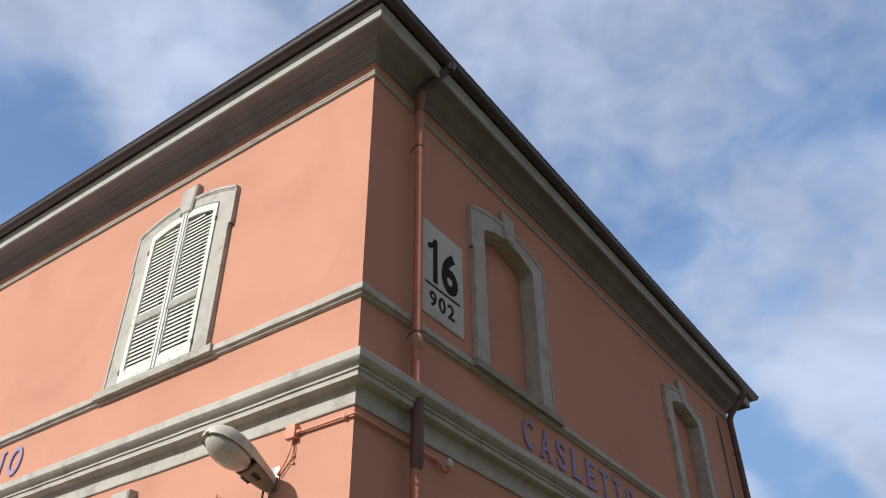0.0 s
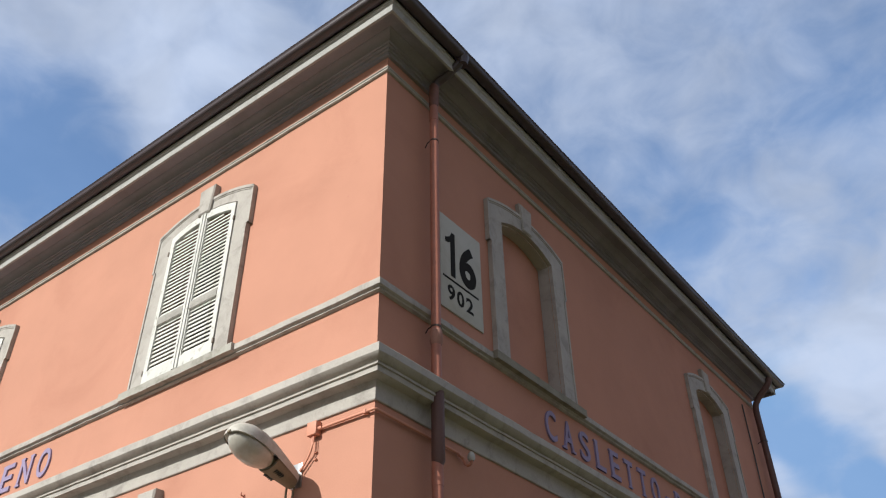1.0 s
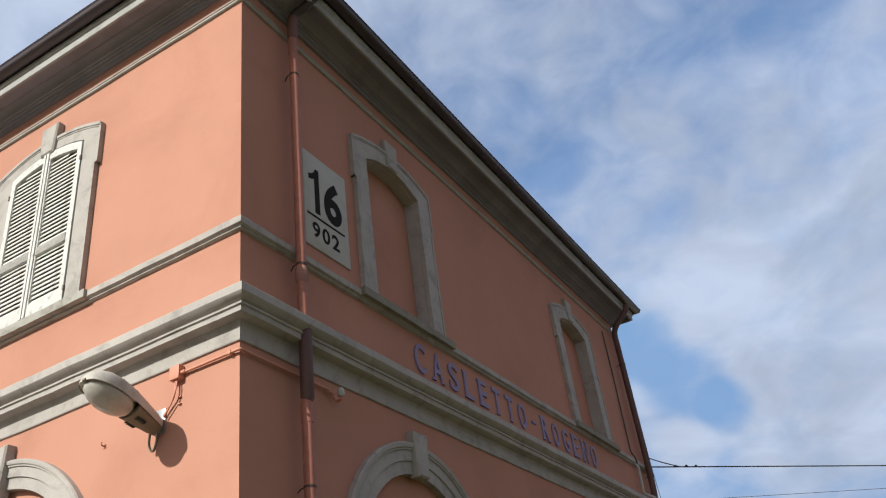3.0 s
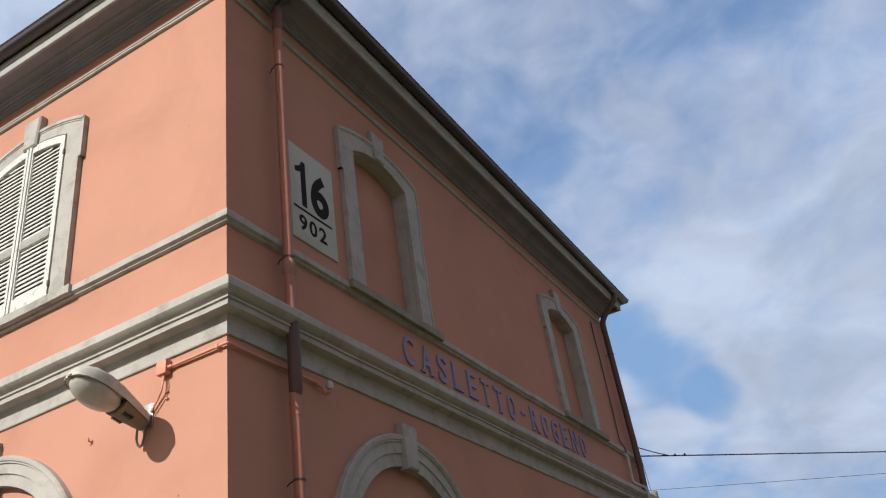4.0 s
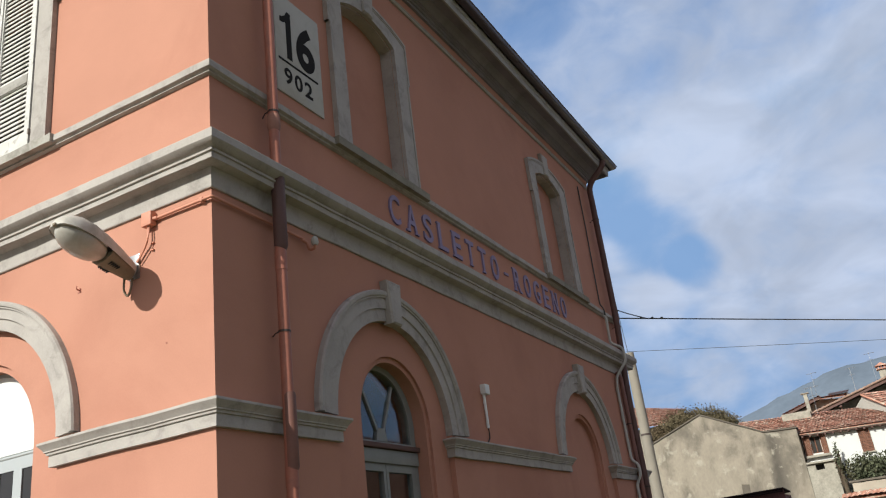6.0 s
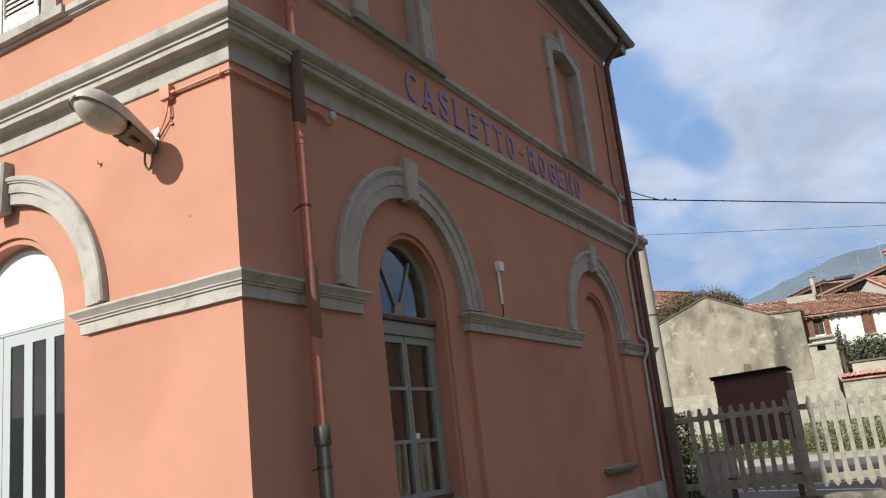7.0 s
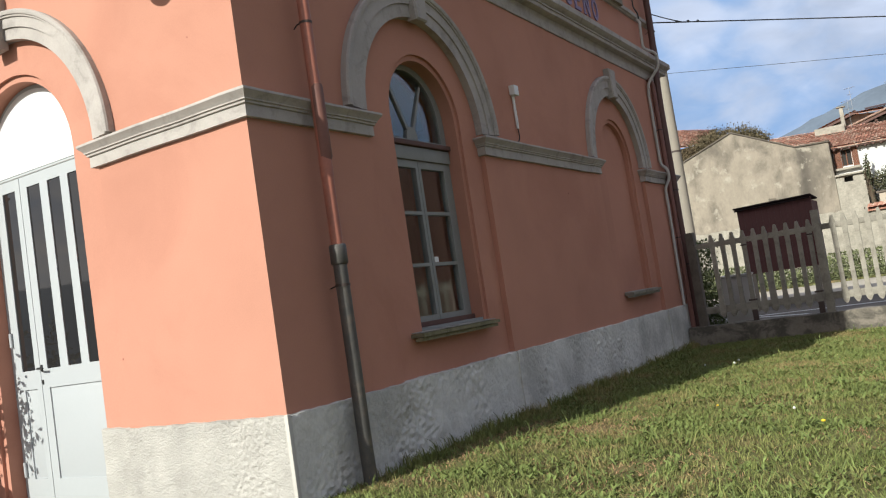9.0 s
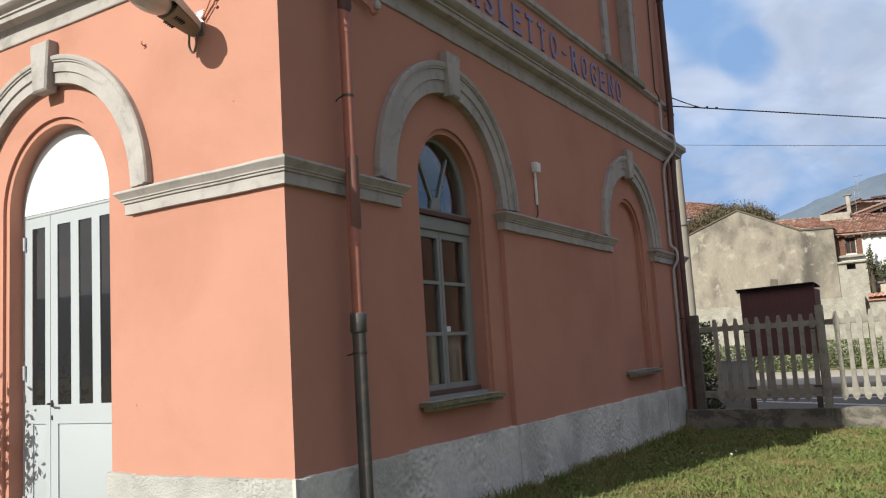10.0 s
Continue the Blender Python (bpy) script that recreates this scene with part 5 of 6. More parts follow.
def concrete_fence():
    base = tagged(part("fence_base", rough_bar((0.05, FENCE_Y - 0.12, -0.3), (14.0, FENCE_Y + 0.12, 0.285)), KERBCON, soft=True), "low stained concrete base wall of the fence", "wall", kind="structure")
    f = thing("fence", "pale precast concrete picket fence with pointed pickets", "fence", (0, FENCE_Y, 0.2))
    pk = bmesh.new()
    w = 0.033
    side = [(0.25, -0.066), (0.75, -0.045), (1.32, -0.01), (1.35, 0.06), (1.12, 0.11), (0.92, 0.17), (0.86, 0.26), (0.86, 0.86), (0.98, 0.92), (1.05, 0.95), (1.08, 1.0), (1.0, 1.03), (0.72, 1.055), (0.62, 1.09), (0.35, 1.108)]
    loop = [(w * a, z) for a, z in side] + [(-w * a, z) for a, z in side[::-1]]
    plate(pk, [loop], -0.022, 0.022, FACE_S)
    picket = mesh_of("picket", pk, CONCRETE)
    post = mesh_of("post", cuboid((-0.05, -0.045, -0.02), (0.05, 0.045, 1.45), None, 0.012), CONCRETE)
    dark_post = mesh_of("post", cuboid((-0.06, -0.06, -0.02), (0.06, 0.06, 1.43), None, 0.012), POSTDARK)
    xs = [0.545 + 0.1415 * i for i in range(10)]
    posts = [0.255, 1.93]
    x = 1.93
    while x < 12:
        xs += [x + 0.20 + 0.139 * i for i in range(12)]
        x += 1.84
        posts.append(x)
    for x in xs:
        o = new("picket", picket)
        o.parent = f
        o.location = (x, 0, 0.24 + 0.004 * math.sin(x * 37))
        o.rotation_euler = (0, radians(0.6 * math.sin(x * 91)), 0)
    for x in posts:
        o = new("post", post if x > 1 else dark_post)
        o.parent = f
        o.location = (x, 0, 0)
    for a, b in zip(posts, posts[1:]):
        for z, tall in ((0.245, 0.095), (1.175, 0.075)):
            part("rail", cuboid((a + 0.05, -0.016, z), (b - 0.05, 0.03, z + tall), None, 0.010), CONCRETE, f)
        for x in (b - 0.96, b - 0.11):
            part("stub", cuboid((x - 0.035, -0.03, 0.05), (x + 0.035, 0.03, 0.235), None, 0.005), CLAMP, f, "short rusty iron stub under the fence panel")
    for x in (0.97, 1.82):
        part("clamp", cuboid((x - 0.055, -0.036, 0.36), (x + 0.055, 0.036, 0.382), None, 0.003), CLAMP, f, "dark iron clamp")
        part("clamp", cuboid((x - 0.04, -0.034, 1.13), (x + 0.04, 0.034, 1.15), None, 0.003), CLAMP, f, "dark iron clamp")


def rough_bar(lo, hi):
    b = cuboid(lo, hi)
    bmesh.ops.subdivide_edges(b, edges=[e for e in b.edges if abs(e.verts[0].co.x - e.verts[1].co.x) > 1], cuts=120, use_grid_fill=True)
    bmesh.ops.subdivide_edges(b, edges=[e for e in b.edges if abs(e.verts[0].co.z - e.verts[1].co.z) > 0.4], cuts=5, use_grid_fill=True)
    for v in b.verts:
        d = noise.noise(v.co * 5) + 0.5 * noise.noise(v.co * 13)
        v.co.y += 0.012 * d
        v.co.z += 0.012 * d if v.co.z > 0.1 else 0
    return b


def rough_bar2(lo, hi):
    b = cuboid(lo, hi)
    bmesh.ops.subdivide_edges(b, edges=[e for e in b.edges if abs(e.verts[0].co.x - e.verts[1].co.x) > 1], cuts=70, use_grid_fill=True)
    bmesh.ops.subdivide_edges(b, edges=[e for e in b.edges if abs(e.verts[0].co.z - e.verts[1].co.z) > 0.4], cuts=9, use_grid_fill=True)
    for v in b.verts:
        d = noise.noise(v.co * 2.3) + 0.6 * noise.noise(v.co * 6)
        v.co.y += 0.06 * d
        v.co.z += 0.05 * d if v.co.z > 0.5 else 0
    return b


concrete_fence()
tagged(part("pavement", cuboid((-24, -7.5, -0.2), (0.6, -0.06, 0.075), None, 0.015), PLATFORM), "worn concrete platform along the station wall", "pavement", kind="structure")

# ---- beyond the fence ----
tagged(part("road", cuboid((-40, 9.6, -0.2), (60, 18.9, -0.10)), ASPHALT), "grey asphalt road beyond the fence", "road", kind="structure")
tagged(part("road_marking", cuboid((-40, 15.3, -0.11), (60, 15.44, -0.094)), ROADPAINT), "white painted line on the road", "road marking", kind="structure")
mk = cuboid((-0.06, -3.0, -0.11), (0.06, 3.0, -0.092), Matrix.Translation((1.75, 13.6, 0)) @ Matrix.Rotation(radians(58), 4, "Z"))
tagged(part("road_marking", mk, ROADPAINT), "slanting white parking line on the road", "road marking", kind="structure")
tagged(part("pavement", cuboid((-40, 18.9, -0.2), (60, 26.2, 0.0), None, 0.02), PAVING), "pale pavement beyond the road", "pavement", kind="structure")
tagged(part("verge_bank", rough_bar2((-30, 26.3, -0.5), (45, 34.0, 0.06)), SOIL), "low green planted bank behind the pavement", "ground", kind="structure")
far_tufts(11, 45000, -12, 9, 26.2, 29.5, 0.0, 0.95, "verge_plants", "sunlit green verge plants behind the pavement", LEAFLIGHT, 0.055)
far_tufts(12, 12000, -0.80, 0.20, 9.3, 10.3, -0.1, 1.65, "corner_shrub", "dark green shrub behind the fence", SHRUBM, 0.028)


def bin_box():
    b = thing("metal_cabinet", "low grey metal cabinet behind the fence", "cabinet")
    part("body", cuboid((0.355, 9.4, -0.16), (0.765, 9.7, 0.90), None, 0.015), PLASTICGREY, b)
    part("lid", cuboid((0.34, 9.38, 0.90), (0.78, 9.72, 0.935), None, 0.01), PLASTICGREY, b)


bin_box()


def hut():
    h = thing("wooden_hut", "dark red boarded hut with a felt roof on legs", "hut", (0.025, 17.6, 0.085))
    board = mesh_of("board", cuboid((-0.068, -0.012, 0.0), (0.068, 0.012, 1.0), None, 0.004), HUTM)
    for i in range(12):
        o = new("board", board)
        o.parent = h
        o.location, o.scale = (-0.76 + 0.1385 * i, -0.45, 0.70), (1, 1, 1.555 + 0.004 * i)
    part("body", cuboid((-0.83, -0.43, 0.70), (0.83, 0.55, 2.2)), HUTM, h)
    part("roof", cuboid((-0.90, -0.54, -0.015), (0.84, 0.60, 0.02), Matrix.Translation((0, 0, 2.285)) @ pose(0, 0, 0, -2.5, -1.2, 0), 0.006), HUTROOF, h, "dark felted roof")
    part("fascia", cuboid((-0.88, -0.535, -0.05), (0.82, -0.515, -0.01), Matrix.Translation((0, 0, 2.285)) @ pose(0, 0, 0, 0, -1.2, 0)), HUTROOF, h)
    for x, y in ((-0.7, -0.4), (0.7, -0.4), (-0.7, 0.45), (0.7, 0.45), (-0.38, -0.4)):
        part("leg", cuboid((x - 0.04, y - 0.04, -0.2), (x + 0.04, y + 0.04, 0.72), None, 0.006), POLEM, h, "pale square leg")


hut()


def pole():
    p = thing("concrete_pole", "slim beige concrete pole behind the building", "pole", (-3.77, 24.0, -0.1))
    part("shaft", tube(bmesh.new(), [(0, 0, 0), (0, 0, 7.9)], [0.18, 0.16], 14), POLEM, p, soft=True)
    part("band", tube(bmesh.new(), [(0, 0, 5.1), (0, 0, 5.16)], 0.172, 14), CLAMP, p)


pole()


def sagging(name, label, a, b, sag, r):
    A, B = Vector(a), Vector(b)
    pts = [A.lerp(B, t) - Vector((0, 0, 4 * sag * t * (1 - t))) for t in [i / 24 for i in range(25)]]
    return tagged(part(name, tube(bmesh.new(), pts, r, 6), WIREM), label, "cable")


CABLE = Vector((0.06, 9.05, 4.946)), Vector((29.942, 40.5, 4.028))
sagging("overhead_cable", "thin dark overhead cable from the building corner", CABLE[0], CABLE[1], 0.10, 0.011)
sagging("overhead_cable", "thin dark overhead cable from the building corner", (0.06, 9.08, 5.10), CABLE[0].lerp(CABLE[1], 0.0125), 0.01, 0.008)
sagging("overhead_cable", "thin grey overhead cable across the sky", (-25.74, 60, 18.64), (16.73, 60, 10.79), 0.09, 0.017)
for t in (0.0105, 0.0152, 0.0192):
    k = bmesh.new()
    bmesh.ops.create_icosphere(k, subdivisions=1, radius=0.024, matrix=Matrix.Translation(CABLE[0].lerp(CABLE[1], t) - Vector((0, 0, 4 * 0.10 * t * (1 - t) - 0.012))))
    tagged(part("cable_clip", k, WIREM), "small dark clip on the overhead cable", "clip", group="cable clips")
sagging("pole_cable", "thin cable from the building corner to the pole", (0.02, 9.12, 6.75), (-3.77, 23.9, 7.75), 0.12, 0.009)


def tile_slope(name, a, b, c, d, parent, courses, rolls, label):
    """A pitched roof slope of clay tiles: a along the eaves to b, c above b, d above a; rows of rolls with a step at each course."""
    A, B, C, D = (Vector(p) for p in (a, b, c, d))
    n = (B - A).cross(D - A).normalized()
    roll, step = 0.22 * (B - A).length / rolls, 0.15 * (D - A).length / courses
    bm = bmesh.new()
    for j in range(courses):
        t0, t1 = j / courses, (j + 1.08) / courses
        for i in range(rolls):
            s0, s1 = i / rolls, (i + 1) / rolls
            jit = 0.4 * step * math.sin(i * 12.9 + j * 7.7)
            rows = []
            for t, rise in ((t0, step), (t1, 0.0)):
                line = []
                for k in range(5):
                    s = s0 + (s1 - s0) * k / 4
                    p = A.lerp(B, s).lerp(D.lerp(C, s), t)
                    line.append(bm.verts.new(p + n * (rise + jit * 0.5 + roll * math.sin(math.pi * k / 4))))
                rows.append(line)
            for k in range(4):
                bm.faces.new((rows[0][k], rows[0][k + 1], rows[1][k + 1], rows[1][k]))
    part("roof_deck", bmesh_face([p - n * 0.01 for p in (A, B, C, D)], 0.03), TILEM, parent)
    return part(name, bm, TILEM, parent, label)


def bmesh_face(pts, thick):
    bm = bmesh.new()
    r = bmesh.ops.extrude_face_region(bm, geom=[bm.faces.new([bm.verts.new(p) for p in pts])])
    for v in (g for g in r["geom"] if isinstance(g, bmesh.types.BMVert)):
        v.co.z -= thick
    bmesh.ops.recalc_face_normals(bm, faces=bm.faces)
    return bm


def barn():
    b = thing("barn", "stained grey-beige rendered barn with a blank gable", "barn", (0.13, 36, -0.06))
    wall = bmesh.new()
    loop = [(-6.9, -0.2), (-0.48, -0.2), (-0.50, 5.74), (-1.84, 5.80), (-4.42, 7.06), (-6.9, 6.13)]
    plate(wall, [loop], -5.0, 0.0, FACE_S)
    part("wall", wall, BARNM, b, "stained render with a gable")
    cop = bmesh.new()
    line = [(-7.0, 6.10), (-4.42, 7.07), (-1.84, 5.81), (-0.46, 5.75)]
    for (u0, v0), (u1, v1) in zip(line, line[1:]):
        plate(cop, [[(u0, v0), (u1, v1), (u1, v1 + 0.06), (u0, v0 + 0.06)]], -0.6, 0.06, FACE_S)
    part("coping", cop, COPING, b, "dark tile coping")
    for (u0, v0), (u1, v1) in zip(line, line[1:]):
        part("roof", plate(bmesh.new(), [[(u0, v0 + 0.02), (u1, v1 + 0.02), (u1, v1 + 0.055), (u0, v0 + 0.055)]], -5.0, -0.6, FACE_S), TILEM, b)
    part("annex_wall", plate(bmesh.new(), [rect(-0.478, 0.66, -0.2, 4.17), rect(-0.145, 0.20, 3.90, 4.13)], -5.0, -0.012, FACE_S), RUBBLE, b, "paler rough render of the low annex")
    part("vent", cuboid((-0.15, 0.30, 3.89), (0.205, 0.34, 4.14)), DARK, b, "small dark vent opening")
    part("patch", plate(bmesh.new(), [[(-3.35, 3.3), (-3.0, 3.3), (-2.98, 3.75), (-3.3, 3.8)]], 0.0, 0.01, FACE_S), COPING, b, "dark stain on the render")
    part("lean_to_wall", rough_bar2((-9.5, -0.6, -0.1), (0.45, -0.1, 2.68)), RUBBLE, b, "pale rubble stone wall")
    part("eave_slab", cuboid((-0.478, -0.10, 4.17), (0.80, 0.5, 4.25), None, 0.01), RUBBLE, b)


barn()


def garden_wall():
    g = thing("garden_wall", "low rubble garden wall with a clay tile coping", "wall", (0.3, 34.9, -0.2))
    part("body", rough_bar2((0.47, -0.2, 0), (9.0, 0.2, 2.62)), RUBBLE, g)
    tile_slope("coping", (0.45, -0.32, 2.63), (9.0, -0.32, 2.63), (9.0, 0.3, 2.87), (0.45, 0.3, 2.87), g, 1, 44, "yellowish clay tile coping")


garden_wall()
terrace = thing("terrace_wall", "grey concrete terrace wall under the shrubs", "wall", (0, 35.5, -0.2))
part("body", rough_bar2((1.22, -0.1, 0), (9.0, 0.3, 3.28)), PAVING, terrace)
part("slab", cuboid((1.12, -0.16, 3.30), (9.0, 0.32, 3.38), None, 0.012), COPING, terrace)


def white_house():
    h = thing("white_house", "white rendered house with a clay tile roof and brown shutters", "house", (0.17, 36.55, -0.1))
    part("wall", plate(bmesh.new(), [[(-0.5, -0.1), (9.0, -0.1), (9.0, 5.20), (-0.5, 5.48)], rect(-0.18, 0.225, 4.66, 5.37)], -6.0, 0.0, FACE_S), WHITEWALL, h, "bright white rendered wall")
    win = part("window", cuboid((-0.19, 0.10, 4.65), (0.235, 0.14, 5.38)), DARK, h, "dark window between open shutters")
    part("frame", plate(bmesh.new(), [rect(-0.195, 0.24, 4.645, 5.385), rect(-0.155, -0.01, 4.69, 5.345), rect(0.035, 0.20, 4.69, 5.345)], -0.09, -0.05, FACE_S), SHUTTERRED, win)
    shutter_leaf(h, -0.475, -0.195, 4.60, 5.40)
    shutter_leaf(h, 0.245, 0.475, 4.60, 5.40)
    shutter_leaf(h, 1.76, 1.985, 4.40, 5.33)
    shutter_leaf(h, 1.99, 2.215, 4.40, 5.33)
    part("window_sill", cuboid((-0.52, -0.2, 4.49), (0.52, 0.02, 4.59), None, 0.01), RUBBLE, h)
    part("window_sill", cuboid((1.72, -0.08, 4.33), (2.26, 0.02, 4.39), None, 0.008), RUBBLE, h)
    tile_slope("roof", (-3.7, -0.32, 5.63), (9.0, -0.32, 5.26), (9.0, 2.5, 6.10), (-3.3, 2.5, 6.83), h, 13, 92, "weathered red clay tile roof")
    tilt = Matrix.Translation((-0.5, 0, 5.46)) @ Matrix.Rotation(radians(1.7), 4, "Y")
    part("eave_board", cuboid((0, -0.26, -0.02), (9.5, 0.0, 0.02), tilt), DARKWOOD, h)
    for i in range(30):
        part("rafter_end", cuboid((0.06 + 0.31 * i, -0.27, -0.085), (0.13 + 0.31 * i, -0.002, -0.022), tilt), DARKWOOD, h)
    ch = part("chimney", cuboid((-1.25, 1.8, 6.3), (0.02, 2.3, 6.74), None, 0.02), RUBBLE, h, "pale low chimney block")
    part("flue", cuboid((-0.10, 1.95, 6.6), (0.07, 2.15, 7.50), None, 0.02), RUBBLE, ch)
    part("cowl", cuboid((-0.20, 1.9, 7.50), (0.16, 2.2, 7.545), None, 0.01), BARNM, ch)
    roof_aerial(h, (0.28, 2.3, 6.4), 1.45)


def shutter_leaf(parent, u0, u1, z0, z1):
    """A louvred wooden shutter, framed, with its slats proud."""
    b = plate(bmesh.new(), [rect(u0, u1, z0, z1), rect(u0 + 0.04, u1 - 0.04, z0 + 0.06, (z0 + z1) / 2 - 0.03), rect(u0 + 0.04, u1 - 0.04, (z0 + z1) / 2 + 0.03, z1 - 0.06)], 0.012, 0.055, FACE_S)
    leaf = part("shutter", b, SHUTTERRED, parent, "brown wooden louvred shutter")
    n = 14
    for i in range(n):
        z = z0 + 0.08 + (z1 - z0 - 0.16) * i / (n - 1)
        part("slat", cuboid((u0 + 0.03, -0.046, z - 0.022), (u1 - 0.03, -0.014, z + 0.022)), SHUTTERRED, leaf)


def roof_aerial(parent, at, tall):
    x, y, z = at
    an = part("aerial", tube(bmesh.new(), [(x, y, z), (x, y, z + tall)], 0.011, 6), STEEL, parent, "thin roof aerial")
    part("boom", tube(bmesh.new(), [(x - 0.28, y, z + tall - 0.08), (x + 0.34, y, z + tall - 0.04)], 0.008, 6), STEEL, an)
    for k in range(5):
        u = x - 0.24 + 0.13 * k
        part("element", tube(bmesh.new(), [(u, y - 0.2, z + tall - 0.07), (u, y + 0.2, z + tall - 0.07)], 0.006, 5), STEEL, an)
    part("element", tube(bmesh.new(), [(x - 0.16, y, z + tall - 0.45), (x + 0.16, y, z + tall - 0.44)], 0.010, 6), STEEL, an)


white_house()


VERGETILE = surface("dusty_verge_tile", (0.27, 0.165, 0.125), 0.95, 0.25, 3, 40, 0.3, (0.34, 0.27, 0.22), 4, 0.7)


def upper_house():
    h = thing("upper_house", "house with weathered overhanging tile roofs behind", "house", (0.0, 50.0, -0.2))
    part("wall", cuboid((0.6, 0.6, 0), (9, 6, 7.6)), STONE, h)
    part("gable_wall", plate(bmesh.new(), [[(0.2, 7.5), (9.0, 7.5), (9.0, 10.2), (6.2, 9.70), (0.2, 8.02)]], -6.0, -0.35, FACE_S), STONE, h, "grey gable wall in the shade of the roof overhang")
    slope = Matrix.Translation((2.05, 0, 8.715)) @ Matrix.Rotation(radians(-15.5), 4, "Y")
    tile_slope("roof", (-0.55, -0.6, 8.0), (5.6, -0.6, 9.70), (5.6, 3.2, 9.86), (-0.55, 3.2, 8.16), h, 12, 30, "weathered clay tile roof slope")
    for k in range(24):
        u = -2.7 + 0.245 * k
        part("verge_tile", tube(bmesh.new(), [(slope @ Vector((u, -0.64, 0.005 * math.sin(k * 5.1)))), (slope @ Vector((u + 0.27, -0.64, 0.03 + 0.006 * math.sin(k * 3.3))))], [0.055, 0.068], 8), VERGETILE, h)
    part("verge_board", cuboid((-2.75, -0.66, -0.22), (3.1, -0.60, -0.09), slope), DARKWOOD, h)
    for u in (-1.2, 0.2, 1.6):
        part("purlin_end", cuboid((u - 0.07, -0.58, -0.36), (u + 0.07, 0.3, -0.20), slope), DARKWOOD, h)
    part("low_wall", cuboid((-1.5, 1.0, 0), (0.9, 5.0, 8.0)), RUBBLE, h)
    low = Matrix.Translation((-1.15, 0, 8.66)) @ Matrix.Rotation(radians(-17.0), 4, "Y")
    tile_slope("roof", (-2.3, 0.35, 8.29), (0.0, 0.35, 8.98), (0.0, 3.6, 9.10), (-2.3, 3.6, 8.41), h, 8, 12, "weathered clay tile roof slope")
    part("verge_board", cuboid((-1.2, 0.30, -0.15), (1.2, 0.35, -0.02), low), DARKWOOD, h)
    part("gable_wall", plate(bmesh.new(), [[(-1.5, 7.9), (1.3, 7.9), (1.3, 8.70), (0.0, 8.86), (-1.5, 8.42)]], -4.0, -0.9, FACE_S), RUBBLE, h, "pale gable wall")
    tile_slope("eave_tiles", (-0.15, 0.25, 8.84), (1.35, 0.25, 8.76), (1.5, 2.2, 9.12), (0.0, 2.2, 9.10), h, 6, 9, "ragged pale eave tiles")
    pv = part("solar_panel", cuboid((0.45, 0.8, -0.05), (1.55, 1.9, 0.05), Matrix.Translation((0, 0, 8.93)) @ Matrix.Rotation(radians(9), 4, "X"), 0.006), GUTTER, h, "dark solar panel on the roof")
    for x in (0.55, 1.45):
        part("bracket", cuboid((x - 0.03, 1.0, 8.75), (x + 0.03, 1.06, 9.06)), STEEL, pv)
    ch = part("chimney", cuboid((3.42, 0.2, 9.0), (3.80, 0.6, 9.80), None, 0.02), RUBBLE, h, "pale chimney with a tiled cap")
    part("cap", cuboid((3.32, 0.1, 9.80), (3.90, 0.7, 9.86), None, 0.01), TILEM, ch)
    for x in (3.42, 3.58, 3.74):
        part("vent_pier", cuboid((x, 0.2, 9.86), (x + 0.07, 0.6, 10.02)), TILEM, ch)
    lid = bmesh.new()
    bmesh.ops.create_cone(lid, cap_ends=True, segments=4, radius1=0.46, radius2=0.02, depth=0.22, matrix=Matrix.Translation((3.61, 0.4, 10.12)) @ Matrix.Rotation(radians(45), 4, "Z"))
    part("cap_tiles", lid, TILEM, ch)
    roof_aerial(h, (1.95, 1.0, 8.7), 1.7)
    roof_aerial(h, (-0.22, 1.6, 8.6), 2.05)
    roof_aerial(h, (3.17, 2.0, 9.1), 2.1)


upper_house()


def dormer():
    """A dormer set askew on the roof of the white house."""
    d = thing("roof_dormer", "grey rendered dormer with a clay tile roof", "dormer")
    front = [Vector(p) for p in ((2.02, 39.06, 5.9), (2.04, 39.05, 6.41), (2.53, 38.5, 6.86), (3.28, 37.6, 6.17), (3.85, 36.95, 5.66), (3.85, 36.95, 5.3))]
    wall = bmesh.new()
    rings = [[wall.verts.new(p + off) for p in front] for off in (Vector(), Vector((0.5, 0.45, 0)))]
    wall.faces.new(rings[0])
    wall.faces.new(rings[1][::-1])
    for k in range(len(front)):
        wall.faces.new((rings[0][k - 1], rings[1][k - 1], rings[1][k], rings[0][k]))
    bmesh.ops.recalc_face_normals(wall, faces=wall.faces)
    part("cheek", wall, DORMERWALL, d, "grey rendered dormer wall")
    tile_slope("roof", (3.98, 36.78, 5.66), (4.9, 37.6, 5.9), (3.7, 40.2, 7.04), (2.50, 38.40, 6.90), d, 10, 9, "clay tile dormer roof")
    part("verge", tube(bmesh.new(), [(2.44, 38.44, 6.88), (3.24, 37.52, 6.19), (3.94, 36.74, 5.58)], 0.05, 8), TILEM, d, soft=True)


DORMERWALL = surface("grey_weathered_render", (0.34, 0.325, 0.295), 0.95, 0.14, 2, 30, 0.2, (0.22, 0.21, 0.19), 1.9, 0.7)
dormer()


def left_house():
    h = thing("tiled_house", "low house with a worn red tile roof behind the trees", "house", (-11.3, 52, -0.1))
    part("wall", cuboid((-5, 0, 0), (2.8, 6, 9.2)), BARNM, h)
    tile_slope("roof", (-5.2, -0.5, 9.5), (3.0, -0.5, 9.15), (2.3, 3.5, 10.5), (-5.2, 3.5, 12.1), h, 12, 40, "worn red tile roof")


left_house()


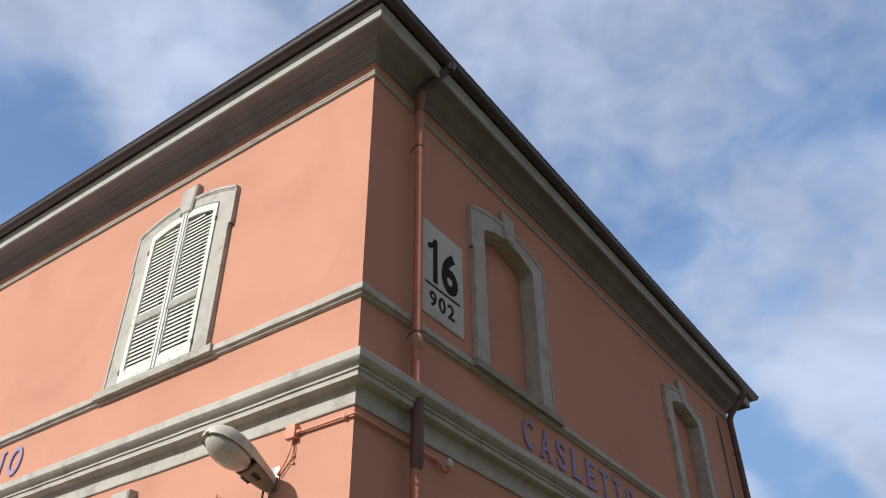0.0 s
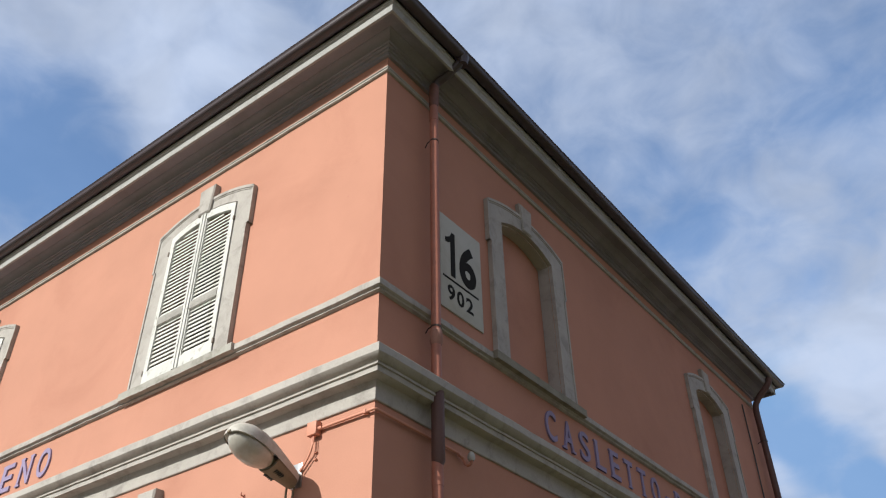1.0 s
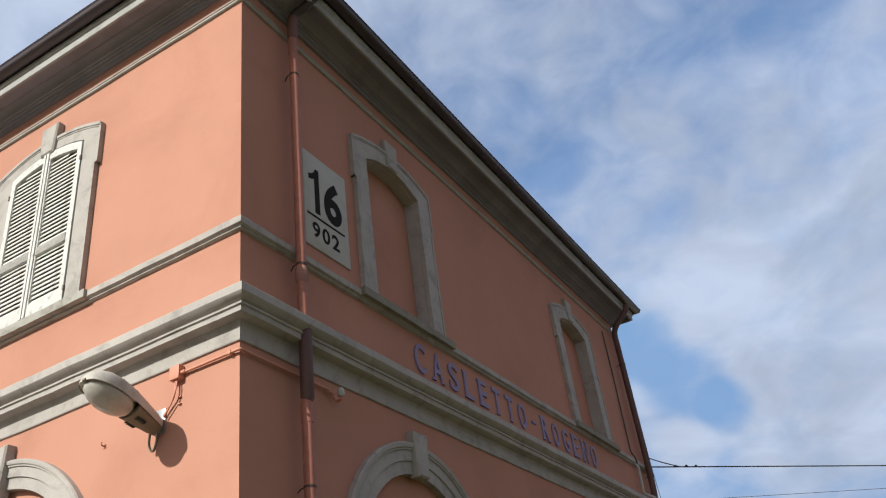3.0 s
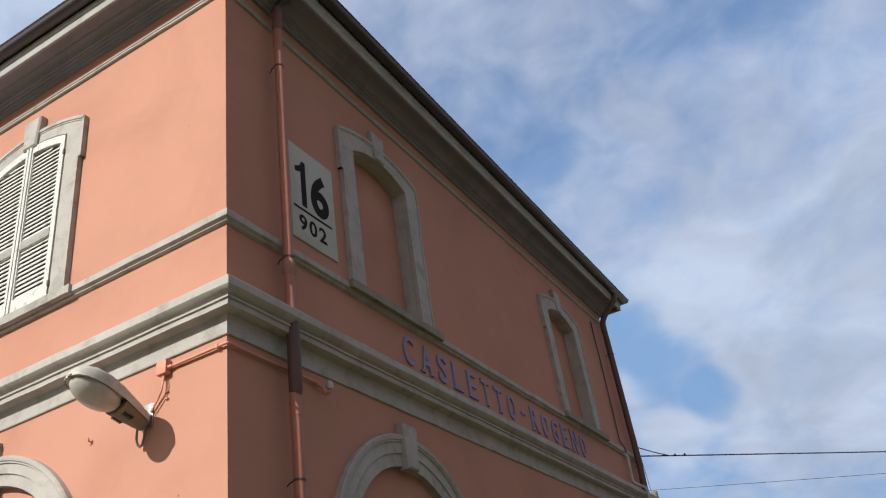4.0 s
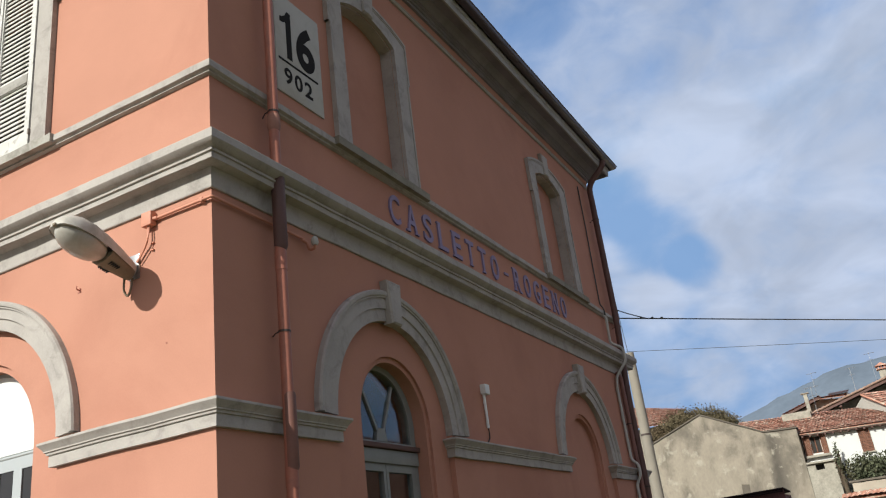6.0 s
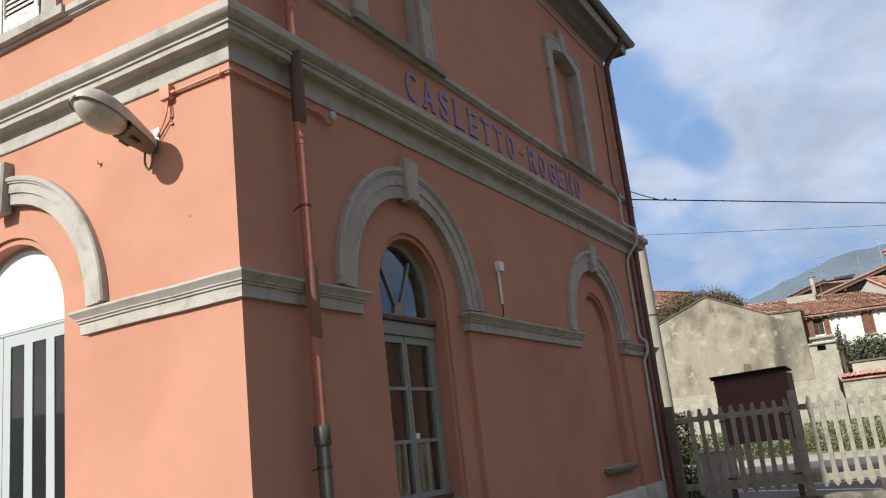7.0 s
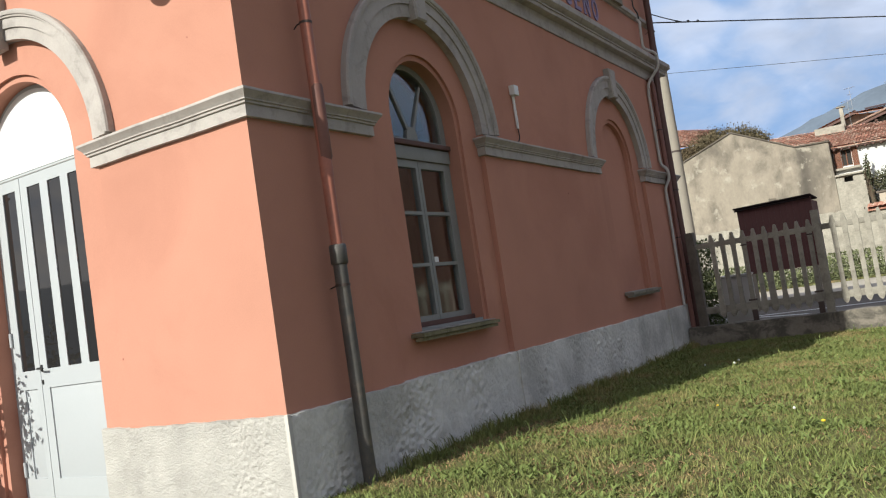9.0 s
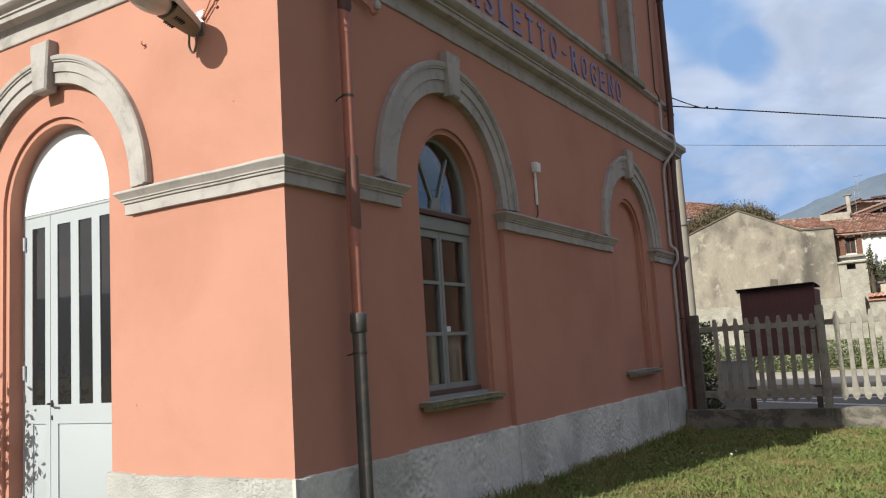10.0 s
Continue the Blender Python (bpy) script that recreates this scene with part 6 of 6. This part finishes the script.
def tree(name, label, at, trunk_h, crown, count, mat, seed, size=0.12, loose=0.12):
    """A tapered trunk, limbs, and a crown of small leaves round the limbs' ends."""
    rng = random.Random(seed)
    t = thing(name, label, "tree" if trunk_h > 1 else "shrub", at)
    wood = bmesh.new()
    thick = min(1.0, trunk_h / 3)
    tube(wood, [(0, 0, 0), (0.05 * thick, 0.03 * thick, trunk_h * 0.6), (0, 0.05 * thick, trunk_h)], [0.16 * thick, 0.12 * thick, 0.09 * thick], 10)
    tips = []
    for i in range(16):
        a, e = rng.uniform(0, 2 * math.pi), rng.uniform(0.1, 1.3)
        d = Vector((math.cos(a) * math.cos(e) * crown[0], math.sin(a) * math.cos(e) * crown[1], math.sin(e) * crown[2])) * rng.uniform(0.65, 1.0)
        s = Vector((0, 0.03, trunk_h * rng.uniform(0.6, 1.0)))
        mid = s + d * 0.5 + Vector((rng.uniform(-.2, .2), rng.uniform(-.2, .2), 0.1)) * thick
        tube(wood, [s, mid, s + d], [0.05 * thick, 0.03 * thick, 0.012 * thick], 6)
        tips += [s + d, mid.lerp(s + d, 0.5), mid]
    part("trunk", wood, BARK, t)
    g = np.random.default_rng(seed)
    q = g.normal(size=(260, 3))
    q /= np.linalg.norm(q, axis=1)[:, None]
    q = q * g.uniform(0.35, 1.0, 260)[:, None] * np.array(crown) * np.array((0.95, 0.95, 0.62)) + np.array((0, 0, trunk_h + crown[2] * 0.38))
    seats = np.concatenate([np.array([tuple(p) for p in tips]), q])
    c = seats[g.integers(0, len(seats), count)] + g.normal(size=(count, 3)) * np.array(crown) * loose
    d = g.normal(size=(count, 3))
    d /= np.linalg.norm(d, axis=1)[:, None]
    e = np.cross(d, g.normal(size=(count, 3)))
    e /= np.linalg.norm(e, axis=1)[:, None]
    s = size * g.uniform(0.5, 1.5, count)[:, None]
    v = np.stack([c - d * s, c + e * s * 0.5, c + d * s, c - e * s * 0.5], 1).reshape(-1, 3)
    me = bpy.data.meshes.new("crown")
    me.from_pydata(v.tolist(), [], [(4 * i, 4 * i + 1, 4 * i + 2, 4 * i + 3) for i in range(count)])
    part("crown", me, mat, t)
    return t


tree("tree", "broad tree with thinning brown-green foliage behind the barn", (-6.9, 47, -0.1), 6.35, (2.75, 1.6, 2.65), 140000, AUTUMN, 21, 0.055, 0.08)
tree("garden_shrub", "grey-green shrub above the terrace wall", (1.95, 36.1, 1.4), 1.9, (1.1, 0.35, 0.92), 3600, LEAFM, 22, 0.055)
tree("garden_shrub", "grey-green shrub above the terrace wall", (3.6, 36.1, 1.4), 1.9, (1.2, 0.35, 1.1), 3600, LEAFM, 23, 0.055)
tree("garden_conifer", "slender young conifer beside the white house", (0.93, 35.9, 1.0), 2.6, (0.15, 0.12, 1.22), 520, LEAFM, 24, 0.05)


def hills():
    """Wooded hills all round the horizon, with distance haze in their colour."""
    b = bmesh.new()
    rows = []
    n = 480
    for i in range(n):
        a = 2 * math.pi * i / n
        h = 150 + 70 * noise.noise(Vector((math.cos(a) * 2.2, math.sin(a) * 2.2, 4.2))) + 18 * noise.noise(Vector((math.cos(a) * 9, math.sin(a) * 9, 1.2)))
        east = math.degrees(math.atan2(math.cos(a), math.sin(a)))         # degrees to the east of north
        share = max(0.0, min(1.0, (east + 17) / 6)) * max(0.0, min(1.0, (40 - east) / 15))
        ridge = 190 + 8.6 * (min(east, -2.6) + 8.9) + 1.6 * max(0.0, min(east, 14) + 2.6)
        h += share * (ridge + 4 * noise.noise(Vector((east * 0.9, 2.0, 1.0))) - h)
        rows.append([b.verts.new((r * math.cos(a), r * math.sin(a), z)) for r, z in ((1150, -30), (1300, h * 0.45), (1500, h), (1900, h * 0.7))])
    for p, q in zip(rows, rows[1:] + rows[:1]):
        for k in range(3):
            b.faces.new((p[k], q[k], q[k + 1], p[k + 1]))
    tagged(part("backdrop_hills", b, HILLM, soft=True), "wooded hills on the horizon with haze put into their blue colour", "hills", kind="structure")


hills()
# added out of view, so that the east window panes reflect dark red-brown
tagged(part("reflection_wall", cuboid((16.0, 9.0, -0.4), (16.3, 36.0, 7.5)), REFLECTWALL), "unseen plain reddish wall added for the window reflection", "wall", kind="structure")

# ---- small things in the lawn ----


def flower(at, mat, label, r):
    f = thing("dandelion", label, "flower", at, group="dandelions")
    part("stem", tube(bmesh.new(), [(0, 0, -0.02), (0.003, 0.002, 0.055)], 0.0018, 5), WEEDM, f)
    hb = bmesh.new()
    bmesh.ops.create_icosphere(hb, subdivisions=2, radius=r, matrix=Matrix.Translation((0.003, 0.002, 0.06)) @ Matrix.Diagonal((1, 1, 0.6 if mat is FLOWER else 1, 1)))
    part("head", hb, mat, f)


for x, y, mat, label, r in ((2.623, 1.518, FLOWER, "yellow dandelion in the grass", 0.013),
                            (2.375, 2.102, PUFF, "white dandelion seed head in the grass", 0.010),
                            (1.332, 5.382, PUFF, "white dandelion seed head in the grass", 0.012),
                            (1.358, 5.07, PUFF, "white dandelion seed head in the grass", 0.012),
                            (1.043, 5.147, PUFF, "white dandelion seed head in the grass", 0.010),
                            (1.814, 2.417, FLOWER, "yellow dandelion in the grass", 0.009)):
    flower((x, y, lawn_z(x, y)), mat, label, r)

pot = tree("potted_shrub", "leafy potted shrub beside the door", (-3.16, -0.26, 0.075), 0.62, (0.36, 0.15, 0.80), 420, SHRUBM, 61, 0.034)
part("pot", tube(bmesh.new(), [(0, 0, 0), (0, 0, 0.24), (0, 0, 0.245), (0, 0, 0.29)], [0.10, 0.14, 0.155, 0.155], 20), PIPE, pot, "round clay pot")

# ---- chips and spots in the plaster ----
CHIPS = ((FACE_S, wall_south, -0.389, 5.967, 0.010),
         (FACE_S, wall_south, -1.380, 1.082, 0.010),
         (FACE_S, wall_south, -0.402, 3.006, 0.010),
         (FACE_E, wall_east, 4.810, 2.125, 0.018))
for face, wall, u, v, r in CHIPS:
    loop = [(u + r * (0.7 + 0.5 * noise.noise(Vector((u * 9, v * 9, k)))) * math.cos(k * math.pi / 5), v + r * (0.7 + 0.5 * noise.noise(Vector((v * 7, u * 7, k + 9)))) * math.sin(k * math.pi / 5)) for k in range(10)]
    part("plaster_chip", plate(bmesh.new(), [loop], -0.001, 0.0025, face), PIPE, wall, "small reddish chip in the plaster")
